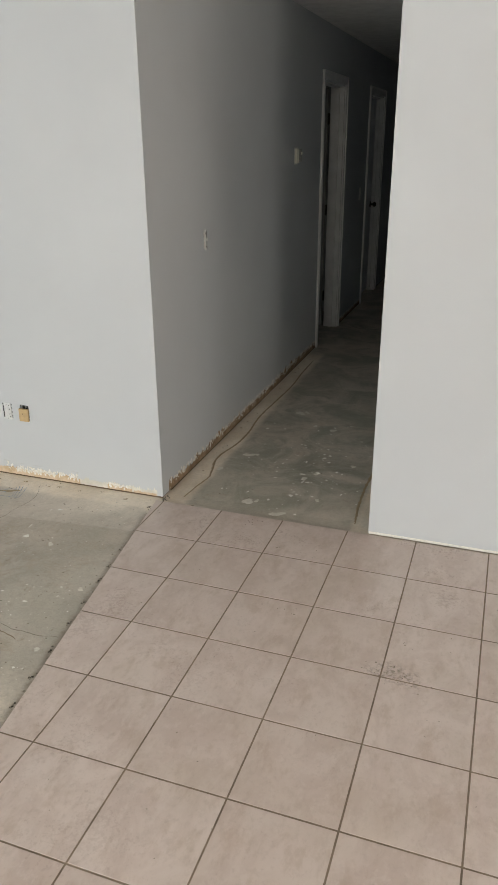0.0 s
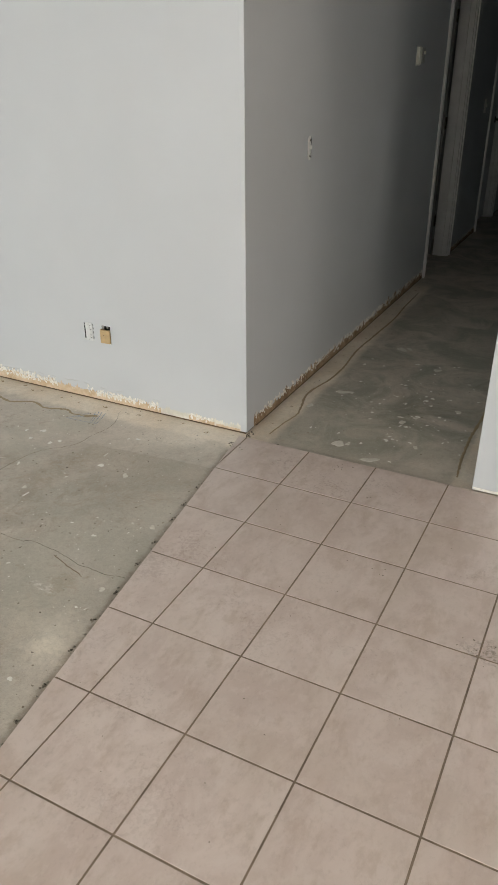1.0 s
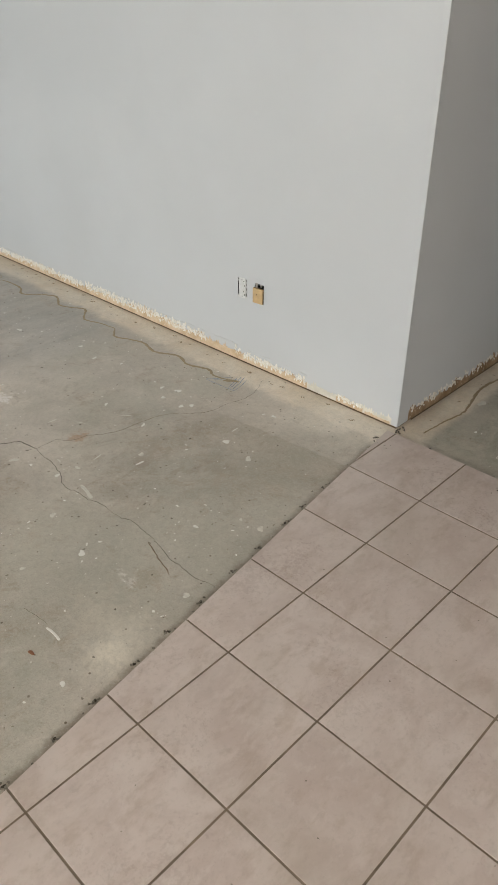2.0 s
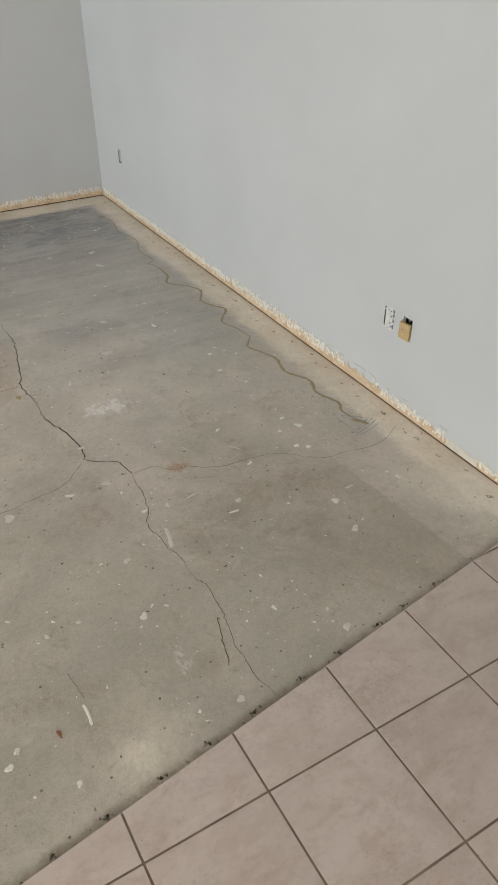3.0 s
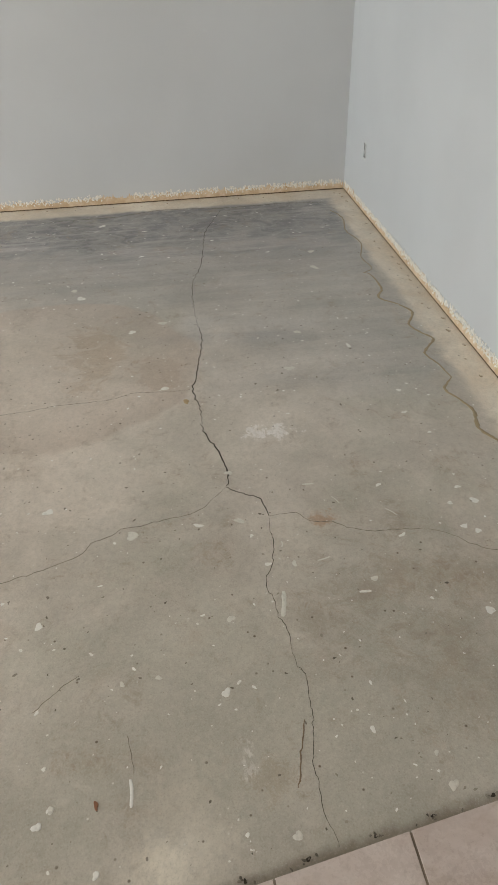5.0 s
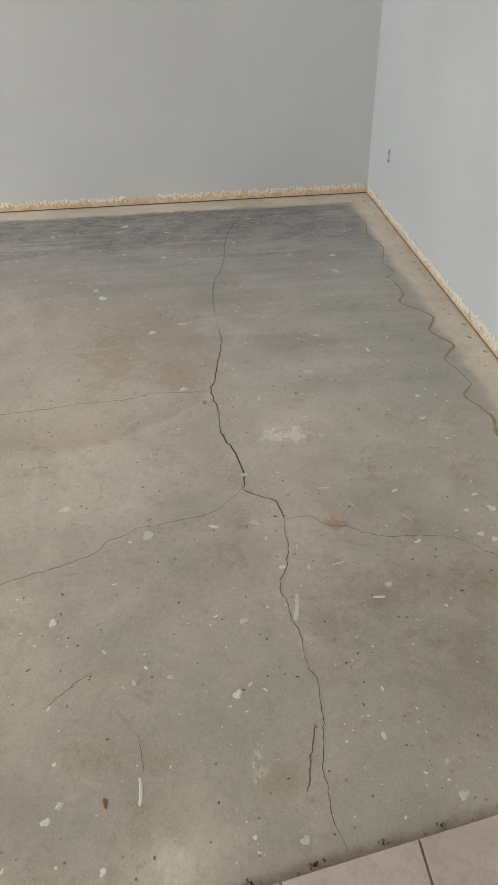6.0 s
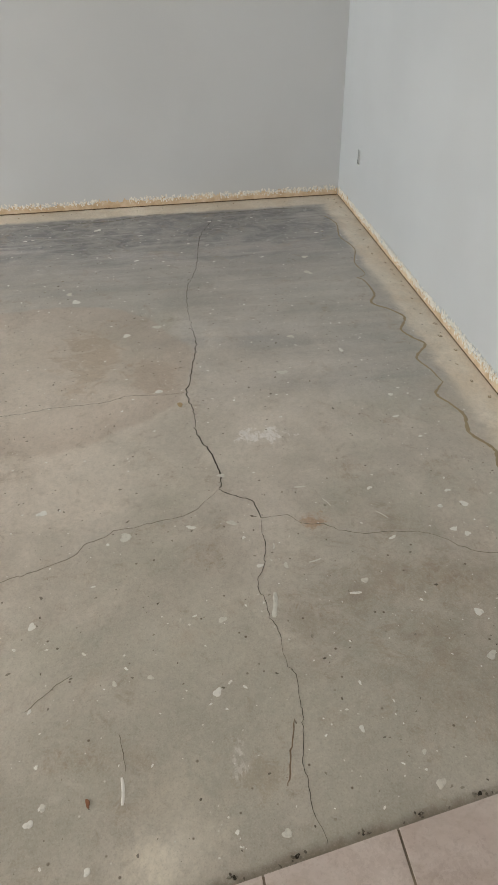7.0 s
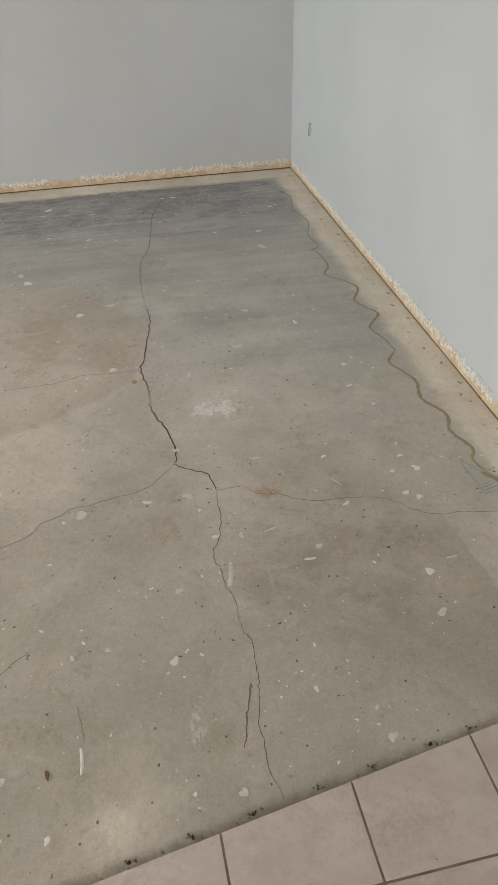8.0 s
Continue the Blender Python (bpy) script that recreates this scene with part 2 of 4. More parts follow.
    scrape = n.math("MULTIPLY", n.spot(p, -1.69, -0.645, 0.05, 0.085, n.noise(p, 16, 5, 0.7, 1.0), 0.35, 5.0), n.ramp(n.noise(n.scaled(p, 30, 75, 1), 1.0, 4, 0.6), 0.36, 0.52))
    col = n.mix(n.math("MULTIPLY", scrape, 0.65), col, (0.68, 0.66, 0.61))
    scuff = n.math("MULTIPLY", n.spot(p, -0.41, -0.925, 0.065, 0.018, n.noise(p, 16, 5, 0.7, 1.0), 0.6, 5.0), n.ramp(n.noise(n.scaled(p, 50, 90, 1), 1.0, 4, 0.6), 0.44, 0.56))
    col = n.mix(n.math("MULTIPLY", scuff, 0.5), col, (0.62, 0.6, 0.54))
    # grain and pits
    col = n.mix(n.ramp(fine, 0.36, 0.7, 0.0, 0.3), col, n.mix(0.5, col, (0.12, 0.11, 0.085)))
    sand = n.noise(n.scaled(p, 1, 1, 1, 6.1, 3.7), 240, 4, 0.65)
    col = n.mix(n.ramp(sand, 0.52, 0.68, 0.0, 0.35), col, n.mix(0.6, col, (0.12, 0.10, 0.075)))
    col = n.mix(n.ramp(sand, 0.46, 0.32, 0.0, 0.3), col, n.mix(0.5, col, (0.66, 0.62, 0.54)))
    # gain above 1 everywhere: extra floor brightness put into the colour, in soft patches
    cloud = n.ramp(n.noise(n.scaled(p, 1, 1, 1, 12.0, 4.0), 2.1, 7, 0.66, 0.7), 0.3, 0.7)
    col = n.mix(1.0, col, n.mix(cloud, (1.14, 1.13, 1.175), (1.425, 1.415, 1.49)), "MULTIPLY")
    pit, _ = n.cells(n.scaled(p, 1, 1, 0), 19)
    col = n.mix(n.math("MULTIPLY", n.ramp(pit, 0.095, 0.04), n.ramp(mid, 0.42, 0.54)), col, (0.15, 0.115, 0.08))
    fleck, _ = n.cells(n.scaled(p, 1, 1, 0, 3.7, 0.4), 25)
    col = n.mix(n.math("MULTIPLY", n.ramp(fleck, 0.085, 0.04), n.ramp(haze, 0.46, 0.58)), col, (0.66, 0.64, 0.58))
    n.put(n.b.inputs["Roughness"], n.ramp(mid, 0.3, 0.7, 0.34, 0.5))
    h = n.math("ADD", n.math("MULTIPLY", fine, 0.6), n.math("MULTIPLY", grit, 0.4))
    return n.done(col, h, 0.2, 0.002)


def tile_material():
    """Pinkish-beige glazed ceramic with clouded veining, each tile a little different."""
    n = Nodes("beige_ceramic", spec=0.5)
    each = n.each()
    p = n.world_place()
    shift = n.t.nodes.new("ShaderNodeVectorMath")
    shift.operation = "ADD"
    n.put(shift.inputs[0], p)
    comb = n.t.nodes.new("ShaderNodeCombineXYZ")
    n.put(comb.inputs[2], n.math("MULTIPLY", each, 37.0))
    n.put(shift.inputs[1], comb.outputs[0])
    q = shift.outputs[0]
    cloud = n.noise(n.scaled(q, 1.0, 0.6, 1.0), 8.0, 6, 0.62, 0.8)
    mottle = n.noise(n.scaled(q, 1, 0.75, 1), 52, 6, 0.7, 0.2)
    blush = n.noise(n.scaled(q, 1.0, 0.5, 1.0), 16.0, 6, 0.68, 0.2)
    pale = n.noise(n.scaled(q, 1.0, 0.7, 1.0, 5.0, 3.0), 32.0, 6, 0.7, 0.2)
    speck = n.noise(q, 85, 4, 0.65)
    col = n.mix(n.ramp(cloud, 0.35, 0.65), (0.56, 0.465, 0.415), (0.65, 0.56, 0.508))
    col = n.mix(n.ramp(pale, 0.5, 0.66, 0, 0.6), col, (0.65, 0.57, 0.52))
    col = n.mix(n.ramp(blush, 0.5, 0.68, 0, 0.42), col, (0.42, 0.32, 0.245))
    col = n.mix(n.ramp(mottle, 0.5, 0.66, 0, 0.2), col, (0.37, 0.30, 0.255))
    col = n.mix(n.ramp(speck, 0.58, 0.74, 0, 0.2), col, (0.38, 0.3, 0.235))
    col = n.mix(n.math("MULTIPLY", each, 0.14), col, (0.45, 0.36, 0.30))
    # foot-worn dust and the dirty joint by the short wall
    dust = n.noise(p, 2.2, 5, 0.6)
    col = n.mix(n.ramp(dust, 0.5, 0.72, 0, 0.3), col, (0.45, 0.375, 0.295))
    grime = n.noise(p, 55, 4, 0.7)
    d = n.math("MULTIPLY", n.spot(p, 0.96, -0.58, 0.13, 0.07, n.noise(p, 9, 4), 0.9), n.ramp(grime, 0.45, 0.62))
    col = n.mix(n.math("MULTIPLY", d, 0.65), col, (0.15, 0.12, 0.085))
    n.put(n.b.inputs["Roughness"], n.ramp(n.math("ADD", n.math("MULTIPLY", dust, 0.6), n.math("MULTIPLY", speck, 0.4)), 0.3, 0.7, 0.24, 0.4))
    return n.done(col, n.noise(q, 26, 4, 0.6), 0.06, 0.0015)


def paint_material(name, low, high, worn):
    """Matt wall paint, rolled, with faint patches."""
    n = Nodes(name, 0.62, spec=0.35)
    p = n.world_place()
    patch = n.noise(p, 1.3, 4, 0.5)
    col = n.mix(n.ramp(patch, 0.35, 0.65), low, high)
    col = n.mix(n.ramp(n.noise(p, 7, 5, 0.65), 0.6, 0.8, 0, 0.25), col, worn)
    return n.done(col, n.noise(p, 140, 3, 0.55), 0.12, 0.0015)


def paper_material(name, low, high):
    """Torn brown facing of the wall board, with pale and dark places."""
    n = Nodes(name, 0.9, spec=0.2)
    p = n.world_place()
    col = n.mix(n.ramp(n.noise(p, 14, 5, 0.65), 0.35, 0.65), low, high)
    col = n.mix(n.ramp(n.noise(p, 45, 5, 0.7), 0.58, 0.7, 0, 0.7), col, (0.70, 0.64, 0.53))
    col = n.mix(n.ramp(n.noise(n.scaled(p, 1, 1, 1, 4, 4, 4), 30, 5, 0.7), 0.62, 0.74, 0, 0.7), col, (0.26, 0.15, 0.07))
    return n.done(col, n.noise(p, 160, 4), 0.5, 0.002)


def speck_material(name, a, b, rough=0.6):
    n = Nodes(name, rough)
    p = n.world_place()
    col = n.mix(n.island(), a, b)
    col = n.mix(n.ramp(n.noise(p, 90, 4), 0.5, 0.7, 0, 0.35), col, tuple(c * 0.6 for c in a))
    return n.done(col, n.noise(p, 220, 3), 0.3, 0.001)


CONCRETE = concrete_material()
CERAMIC = tile_material()
PAINT = paint_material("light_grey_wall_paint", (0.474, 0.486, 0.492), (0.50, 0.513, 0.52), (0.485, 0.49, 0.487))
PAPER = paper_material("torn_board_paper", (0.49, 0.355, 0.225), (0.62, 0.495, 0.35))
# same torn paper, darkened: the dim hall's shade is in its colour
SHADED_PAPER = paper_material("shaded_board_paper", (0.20, 0.13, 0.075), (0.34, 0.24, 0.15))
WHITE_SPOT = speck_material("dried_white_paint", (0.74, 0.72, 0.66), (0.87, 0.86, 0.82), 0.5)
SMEAR = speck_material("scraped_plaster", (0.62, 0.60, 0.53), (0.76, 0.74, 0.67), 0.7)
GLUE = speck_material("brown_adhesive", (0.31, 0.235, 0.13), (0.36, 0.28, 0.165), 0.5)
CRUMB = speck_material("mortar_crumbs", (0.12, 0.10, 0.075), (0.36, 0.32, 0.26), 0.9)
POCK = speck_material("rusty_nail_marks", (0.22, 0.15, 0.08), (0.40, 0.30, 0.18), 0.9)
CRACK = plain("crack_shadow_dirt", (0.055, 0.045, 0.032), 0.95)
HAIRLINE = plain("hairline_dirt", (0.17, 0.15, 0.11), 0.95)
SCRATCH = plain("rusty_scratch", (0.20, 0.14, 0.09), 0.9)
JOINT = plain("grey_brown_grout", (0.215, 0.165, 0.12), 0.9, 0, 0.25, 14)
TRIM = plain("white_gloss_trim", (0.80, 0.79, 0.77), 0.4, 0, 0.05, 9)
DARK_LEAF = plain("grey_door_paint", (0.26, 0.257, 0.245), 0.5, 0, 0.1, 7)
DOORPAINT = plain("white_door_paint", (0.62, 0.63, 0.64), 0.45, 0, 0.06, 7)
CEILING = plain("ceiling_paint", (0.82, 0.80, 0.77), 0.9, 0, 0.06, 12)
SLIT_SHADE = plain("slit_shade_brown", (0.10, 0.06, 0.03), 0.85, 0, 0.3, 25)
TAN_BOARD = plain("tan_fibreboard", (0.44, 0.31, 0.155), 0.7, 0, 0.1, 35)
DARK_BOX = plain("dark_cavity", (0.03, 0.028, 0.025), 0.8)
PLATE = plain("ivory_plastic", (0.86, 0.83, 0.72), 0.4, 0, 0.06, 60)
WHITE_PLASTIC = plain("white_plastic", (0.72, 0.71, 0.68), 0.4, 0, 0.05, 60)
PAINTED = plain("painted_over_plastic", (0.56, 0.56, 0.545), 0.5, 0, 0.08, 70)
GREY_PLASTIC = plain("grey_plastic", (0.36, 0.35, 0.32), 0.45, 0, 0.06, 60)
STEEL = plain("dull_steel", (0.45, 0.44, 0.42), 0.38, 1.0, 0.15, 60)
BRASS = plain("dark_bronze", (0.09, 0.075, 0.055), 0.4, 0.9, 0.2, 50)
BLUE = plain("blue_marker", (0.22, 0.29, 0.38), 0.8, 0, 0.2, 40)


# ---- mesh helpers ----
def mesh_of(name, bm, material, smooth=False):
    me = bpy.data.meshes.new(name)
    bm.to_mesh(me)
    bm.free()
    me.materials.append(material)
    for f in me.polygons:
        f.use_smooth = smooth
    return me


def part(name, bm, material, parent=None, label="", smooth=False):
    """Links a bmesh as one mesh object, under a thing or a part."""
    ob = new(name, mesh_of(name, bm, material, smooth))
    if parent is not None:
        ob.parent = parent
    if label:
        tagged(ob, label)
    return ob


def box(x0, x1, y0, y1, z0, z1, bevel=0.0, bm=None):
    bm = bm or bmesh.new()
    made = bmesh.ops.create_cube(bm, size=1.0)["verts"]
    for v in made:
        v.co = Vector((x0 + (v.co.x + 0.5) * (x1 - x0), y0 + (v.co.y + 0.5) * (y1 - y0), z0 + (v.co.z + 0.5) * (z1 - z0)))
    if bevel:
        edges = {e for v in made for e in v.link_edges}
        bmesh.ops.bevel(bm, geom=list(edges), offset=bevel, segments=2, affect="EDGES", profile=0.6)
    return bm


def rod(a, b, r, n=12, bm=None, r2=None):
    bm = bm or bmesh.new()
    a, b = Vector(a), Vector(b)
    made = bmesh.ops.create_cone(bm, cap_ends=True, segments=n, radius1=r, radius2=r if r2 is None else r2, depth=(b - a).length)["verts"]
    bmesh.ops.transform(bm, verts=made, matrix=Matrix.Translation((a + b) / 2) @ (b - a).to_track_quat("Z", "Y").to_matrix().to_4x4())
    return bm


def slab_with_holes(u0, u1, v0, v1, thick, holes, place):
    """A wall of real thickness with rectangular holes (u0, u1, v0, v1) through it; place(u, w, v) gives the point, w runs from face to back."""
    us = sorted({u0, u1, *(h[0] for h in holes), *(h[1] for h in holes)})
    vs = sorted({v0, v1, *(h[2] for h in holes), *(h[3] for h in holes)})
    us = [u for u in us if u0 <= u <= u1]
    vs = [v for v in vs if v0 <= v <= v1]

    def solid(i, j):
        if not (0 <= i < len(us) - 1 and 0 <= j < len(vs) - 1):
            return False
        u, v = (us[i] + us[i + 1]) / 2, (vs[j] + vs[j + 1]) / 2
        return not any(h[0] < u < h[1] and h[2] < v < h[3] for h in holes)

    bm = bmesh.new()

    def quad(*pts):
        bm.faces.new([bm.verts.new(place(*q)) for q in pts])

    for i in range(len(us) - 1):
        for j in range(len(vs) - 1):
            if not solid(i, j):
                continue
            a, b, c, d = us[i], us[i + 1], vs[j], vs[j + 1]
            quad((a, 0, c), (b, 0, c), (b, 0, d), (a, 0, d))
            quad((a, thick, c), (a, thick, d), (b, thick, d), (b, thick, c))
            if not solid(i - 1, j):
                quad((a, 0, c), (a, 0, d), (a, thick, d), (a, thick, c))
            if not solid(i + 1, j):
                quad((b, 0, c), (b, thick, c), (b, thick, d), (b, 0, d))
            if not solid(i, j - 1):
                quad((a, 0, c), (a, thick, c), (b, thick, c), (b, 0, c))
            if not solid(i, j + 1):
                quad((a, 0, d), (b, 0, d), (b, thick, d), (a, thick, d))
    bmesh.ops.remove_doubles(bm, verts=bm.verts, dist=1e-5)
    bmesh.ops.recalc_face_normals(bm, faces=bm.faces)
    return bm


def structure(name, bm, material, label, category):
    return tagged(part(name, bm, material), label, category, "", "structure")


def blob(bm, x, y, z, rx, ry, turn, high, rng, n=11):
    """A flat, irregular drop lying on the floor."""
    k1, k2 = rng.uniform(0, 6.28), rng.uniform(0, 6.28)
    ring, top, lift = [], [], high * rng.uniform(0.8, 1.25)
    ca, sa = math.cos(turn), math.sin(turn)
    for i in range(n):
        a = 6.2832 * i / n
        r = 1 + 0.22 * math.sin(2 * a + k1) + 0.16 * math.sin(3 * a + k2) + rng.uniform(-0.09, 0.09)
        px, py = rx * r * math.cos(a), ry * r * math.sin(a)
        qx, qy = x + ca * px - sa * py, y + sa * px + ca * py
        ring.append(bm.verts.new((qx, qy, z)))
        top.append(bm.verts.new((x + (qx - x) * 0.82, y + (qy - y) * 0.82, z + lift)))
    for i in range(n):
        bm.faces.new((ring[i], ring[(i + 1) % n], top[(i + 1) % n], top[i]))
    bm.faces.new(top)


def smooth_path(knots, step):
    """Points along a smooth curve through the knots."""
    pts = [Vector(k) for k in knots]
    out = []
    for i in range(len(pts) - 1):
        p0, p1, p2, p3 = pts[max(i - 1, 0)], pts[i], pts[i + 1], pts[min(i + 2, len(pts) - 1)]
        m = max(2, int((p2 - p1).length / step))
        for k in range(m):
            t = k / m
            out.append(0.5 * (2 * p1 + (p2 - p0) * t + (2 * p0 - 5 * p1 + 4 * p2 - p3) * t * t + (3 * p1 - p0 - 3 * p2 + p3) * t ** 3))
    out.append(pts[-1])
    return out


def ribbon(knots, width, high, step, jitter, rng, z=SLAB, taper=True, bm=None, ragged=0.35):
    """A low ridge or seam along a line on the floor, of uneven width."""
    bm = bm or bmesh.new()
    pts = smooth_path(knots, step)
    wander = [Vector((rng.gauss(0, jitter), rng.gauss(0, jitter))) for _ in pts]
    pts = [p + w for p, w in zip(pts, wander)]
    rows = []
    for i, p in enumerate(pts):
        d = pts[min(i + 1, len(pts) - 1)] - pts[max(i - 1, 0)]
        d = d.normalized() if d.length > 1e-6 else Vector((1, 0))
        side = Vector((-d.y, d.x))
        w = width * (1 + rng.uniform(-ragged, ragged)) * 0.5
        if taper:
            w *= 0.35 + 0.65 * min(1, 6 * (i + 0.5) / len(pts), 6 * (len(pts) - i - 0.5) / len(pts))
        rows.append([bm.verts.new((*(p + side * s * w), z + h)) for s, h in ((-1, 0), (-0.55, high), (0.55, high), (1, 0))])
    for a, b in zip(rows, rows[1:]):
        for k in range(3):
            bm.faces.new((a[k], a[k + 1], b[k + 1], b[k]))
    return bm


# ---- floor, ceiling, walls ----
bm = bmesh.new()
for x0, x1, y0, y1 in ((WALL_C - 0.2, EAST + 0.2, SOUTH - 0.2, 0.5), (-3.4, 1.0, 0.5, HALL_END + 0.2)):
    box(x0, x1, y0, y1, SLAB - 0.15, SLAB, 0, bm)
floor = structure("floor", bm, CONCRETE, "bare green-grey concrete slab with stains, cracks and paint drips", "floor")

bm = bmesh.new()
box(WALL_C - 0.2, EAST + 0.2, SOUTH - 0.2, 0.5, CEIL, CEIL + 0.12, 0, bm)
box(-3.4, 1.0, 0.5, HALL_END + 0.2, CEIL, CEIL + 0.12, 0, bm)
structure("ceiling", bm, CEILING, "plain flat off-white painted ceiling of room and hall", "ceiling")

THICK = 0.115
FOOT = -0.003   # the board hangs a little clear of the slab
SOCKET = (-1.219, -1.163, 0.310, 0.394)
OPEN_BOX = (-1.112, -1.062, 0.306, 0.394)
FAR_SOCKET = (-3.948, -3.902, 0.300, 0.388)
wall_a = structure("wall_north", slab_with_holes(WALL_C - 0.115, CORNER, FOOT, CEIL, THICK, [SOCKET, OPEN_BOX, FAR_SOCKET], lambda u, w, v: (u, WALL_A + w, v)),
                   PAINT, "pale grey painted plasterboard wall with torn base edge", "wall")
SWITCH_BOX = (0.965, 1.012, 1.115, 1.205)
DOORS = ((3.398, 4.14), (5.30, 6.09))
HEAD = 2.062
wall_h = structure("wall_hall", slab_with_holes(WALL_A + THICK, HALL_END, FOOT, CEIL, THICK, [SWITCH_BOX] + [(a, b, -1, HEAD) for a, b in DOORS], lambda u, w, v: (CORNER - w, u, v)),
                   PAINT, "grey painted hall wall with two doorways", "wall")
wall_c = structure("wall_west", slab_with_holes(SOUTH, WALL_A, FOOT, CEIL, THICK, [], lambda u, w, v: (WALL_C - w, u, v)),
                   PAINT, "pale grey painted end wall with torn base edge", "wall")
wall_b = structure("wall_short", slab_with_holes(HALL_R, EAST + 0.1, 0.0015, CEIL, THICK, [], lambda u, w, v: (u, WALL_B + w, v)),
                   PAINT, "off-white painted short wall meeting the floor tiles", "wall")
structure("wall_hall_east", slab_with_holes(WALL_B + THICK, HALL_END, FOOT, CEIL, THICK, [], lambda u, w, v: (HALL_R + w, u, v)),
          PAINT, "grey painted wall on the far side of the hall", "wall")
structure("wall_hall_end", slab_with_holes(-0.6, 1.0, FOOT, CEIL, THICK, [], lambda u, w, v: (u, HALL_END + w, v)), PAINT, "plain painted end wall of the dark hall", "wall")
structure("wall_south", slab_with_holes(WALL_C - 0.1, EAST + 0.1, SLAB, CEIL, 0.15, [(-3.95, -1.25, -1, 2.15)], lambda u, w, v: (u, SOUTH - w, v)),
          PAINT, "painted wall with a wide patio opening that lets daylight in", "wall")
structure("wall_east", slab_with_holes(SOUTH, WALL_B, SLAB, CEIL, 0.12, [(-3.9, -2.1, 0.75, 2.05), (-8.4, -6.6, 0.75, 2.05)], lambda u, w, v: (EAST + w, u, v)), PAINT, "plain painted wall out of view with two openings made for side lamps", "wall")
bm = slab_with_holes(0.5, HALL_END + 0.1, SLAB, CEIL, 0.1, [(5.6, 5.9, 0.8, 1.7)], lambda u, w, v: (-3.2 - w, u, v))
for y in (2.2, 4.75, HALL_END + 0.05):
    box(-3.2, CORNER - THICK - 0.003, y, y + 0.1, SLAB, CEIL, 0, bm)
structure("wall_bedrooms", bm, PAINT, "plain painted walls of the dark rooms with one narrow window", "wall")


# ---- the torn foot of the walls ----
def torn_band(place, u0, u1, high, rng, teeth=0, lift=0.0015):
    """Ragged strip of bare board facing along the foot of a wall; place(u, w, v): along, out of the wall, up."""
    bm = bmesh.new()
    n = int((u1 - u0) / 0.004)
    low, top = [], []
    off = rng.uniform(0, 50)
    for i in range(n + 1):
        u = u0 + (u1 - u0) * i / n
        wave = noise.noise((u * 2.3 + off, 0, 0)) * 0.35 + noise.noise((u * 11 + off, 3, 0)) * 0.25 + abs(noise.noise((u * 85 + off, 7, 0))) * 0.9 - 0.2
        h = high * max(0.22, 0.8 + wave)
        if i in (0, n):
            h = min(h, high * 0.8)
        low.append((bm.verts.new(place(u, 0.0, FOOT)), bm.verts.new(place(u, lift, FOOT))))
        top.append((bm.verts.new(place(u, lift, FOOT + h)), bm.verts.new(place(u, 0.0, FOOT + h))))
    for i in range(n):
        bm.faces.new((low[i][1], low[i + 1][1], top[i + 1][0], top[i][0]))
        bm.faces.new((top[i][0], top[i + 1][0], top[i + 1][1], top[i][1]))
        bm.faces.new((low[i][0], low[i + 1][0], low[i + 1][1], low[i][1]))
    flakes = bmesh.new()
    for _ in range(int((u1 - u0) * teeth)):
        u = rng.uniform(u0 + 0.01, u1 - 0.01)
        if noise.noise((u * 3.1 + off, 11, 0)) < -0.32:
            continue
        w, h = rng.uniform(0.0022, 0.0058), rng.uniform(0.006, 0.017)
        mid = FOOT + high * rng.triangular(0.3, 1.15, 0.85)
        lean = rng.uniform(-0.45, 0.45)
        thin = lift + rng.uniform(0.0004, 0.0014)
        pts = []
        for k in range(8):
            a = 6.2832 * k / 8
            s = 1 + rng.uniform(-0.35, 0.35)
            pts.append((u + w * s * math.cos(a) + lean * h * 0.5 * s * math.sin(a), mid + 0.5 * h * s * math.sin(a)))
        front = [flakes.verts.new(place(a, thin, b)) for a, b in pts]
        back = [flakes.verts.new(place(a, 0.0005, b)) for a, b in pts]
        flakes.faces.new(front)
        for k in range(8):
            flakes.faces.new((front[k], front[(k + 1) % 8], back[(k + 1) % 8], back[k]))
    if len(flakes.verts):
        bmesh.ops.recalc_face_normals(flakes, faces=flakes.faces)
    bmesh.ops.recalc_face_normals(bm, faces=bm.faces)
    return bm, flakes


rng = random.Random(5)


def on_a(u, w, v):
    return (u, WALL_A - w, v)


def on_c(u, w, v):
    return (WALL_C + w, u, v)


def on_h(u, w, v):
    return (CORNER + w, u, v)


TORN_EDGE = plain("grey_torn_edge", (0.5, 0.49, 0.46), 0.8)
FILLER = plain("cream_filler", (0.60, 0.57, 0.49), 0.85, 0, 0.12, 25)
FLAKE = speck_material("paint_flakes", (0.66, 0.62, 0.53), (0.76, 0.74, 0.69), 0.7)
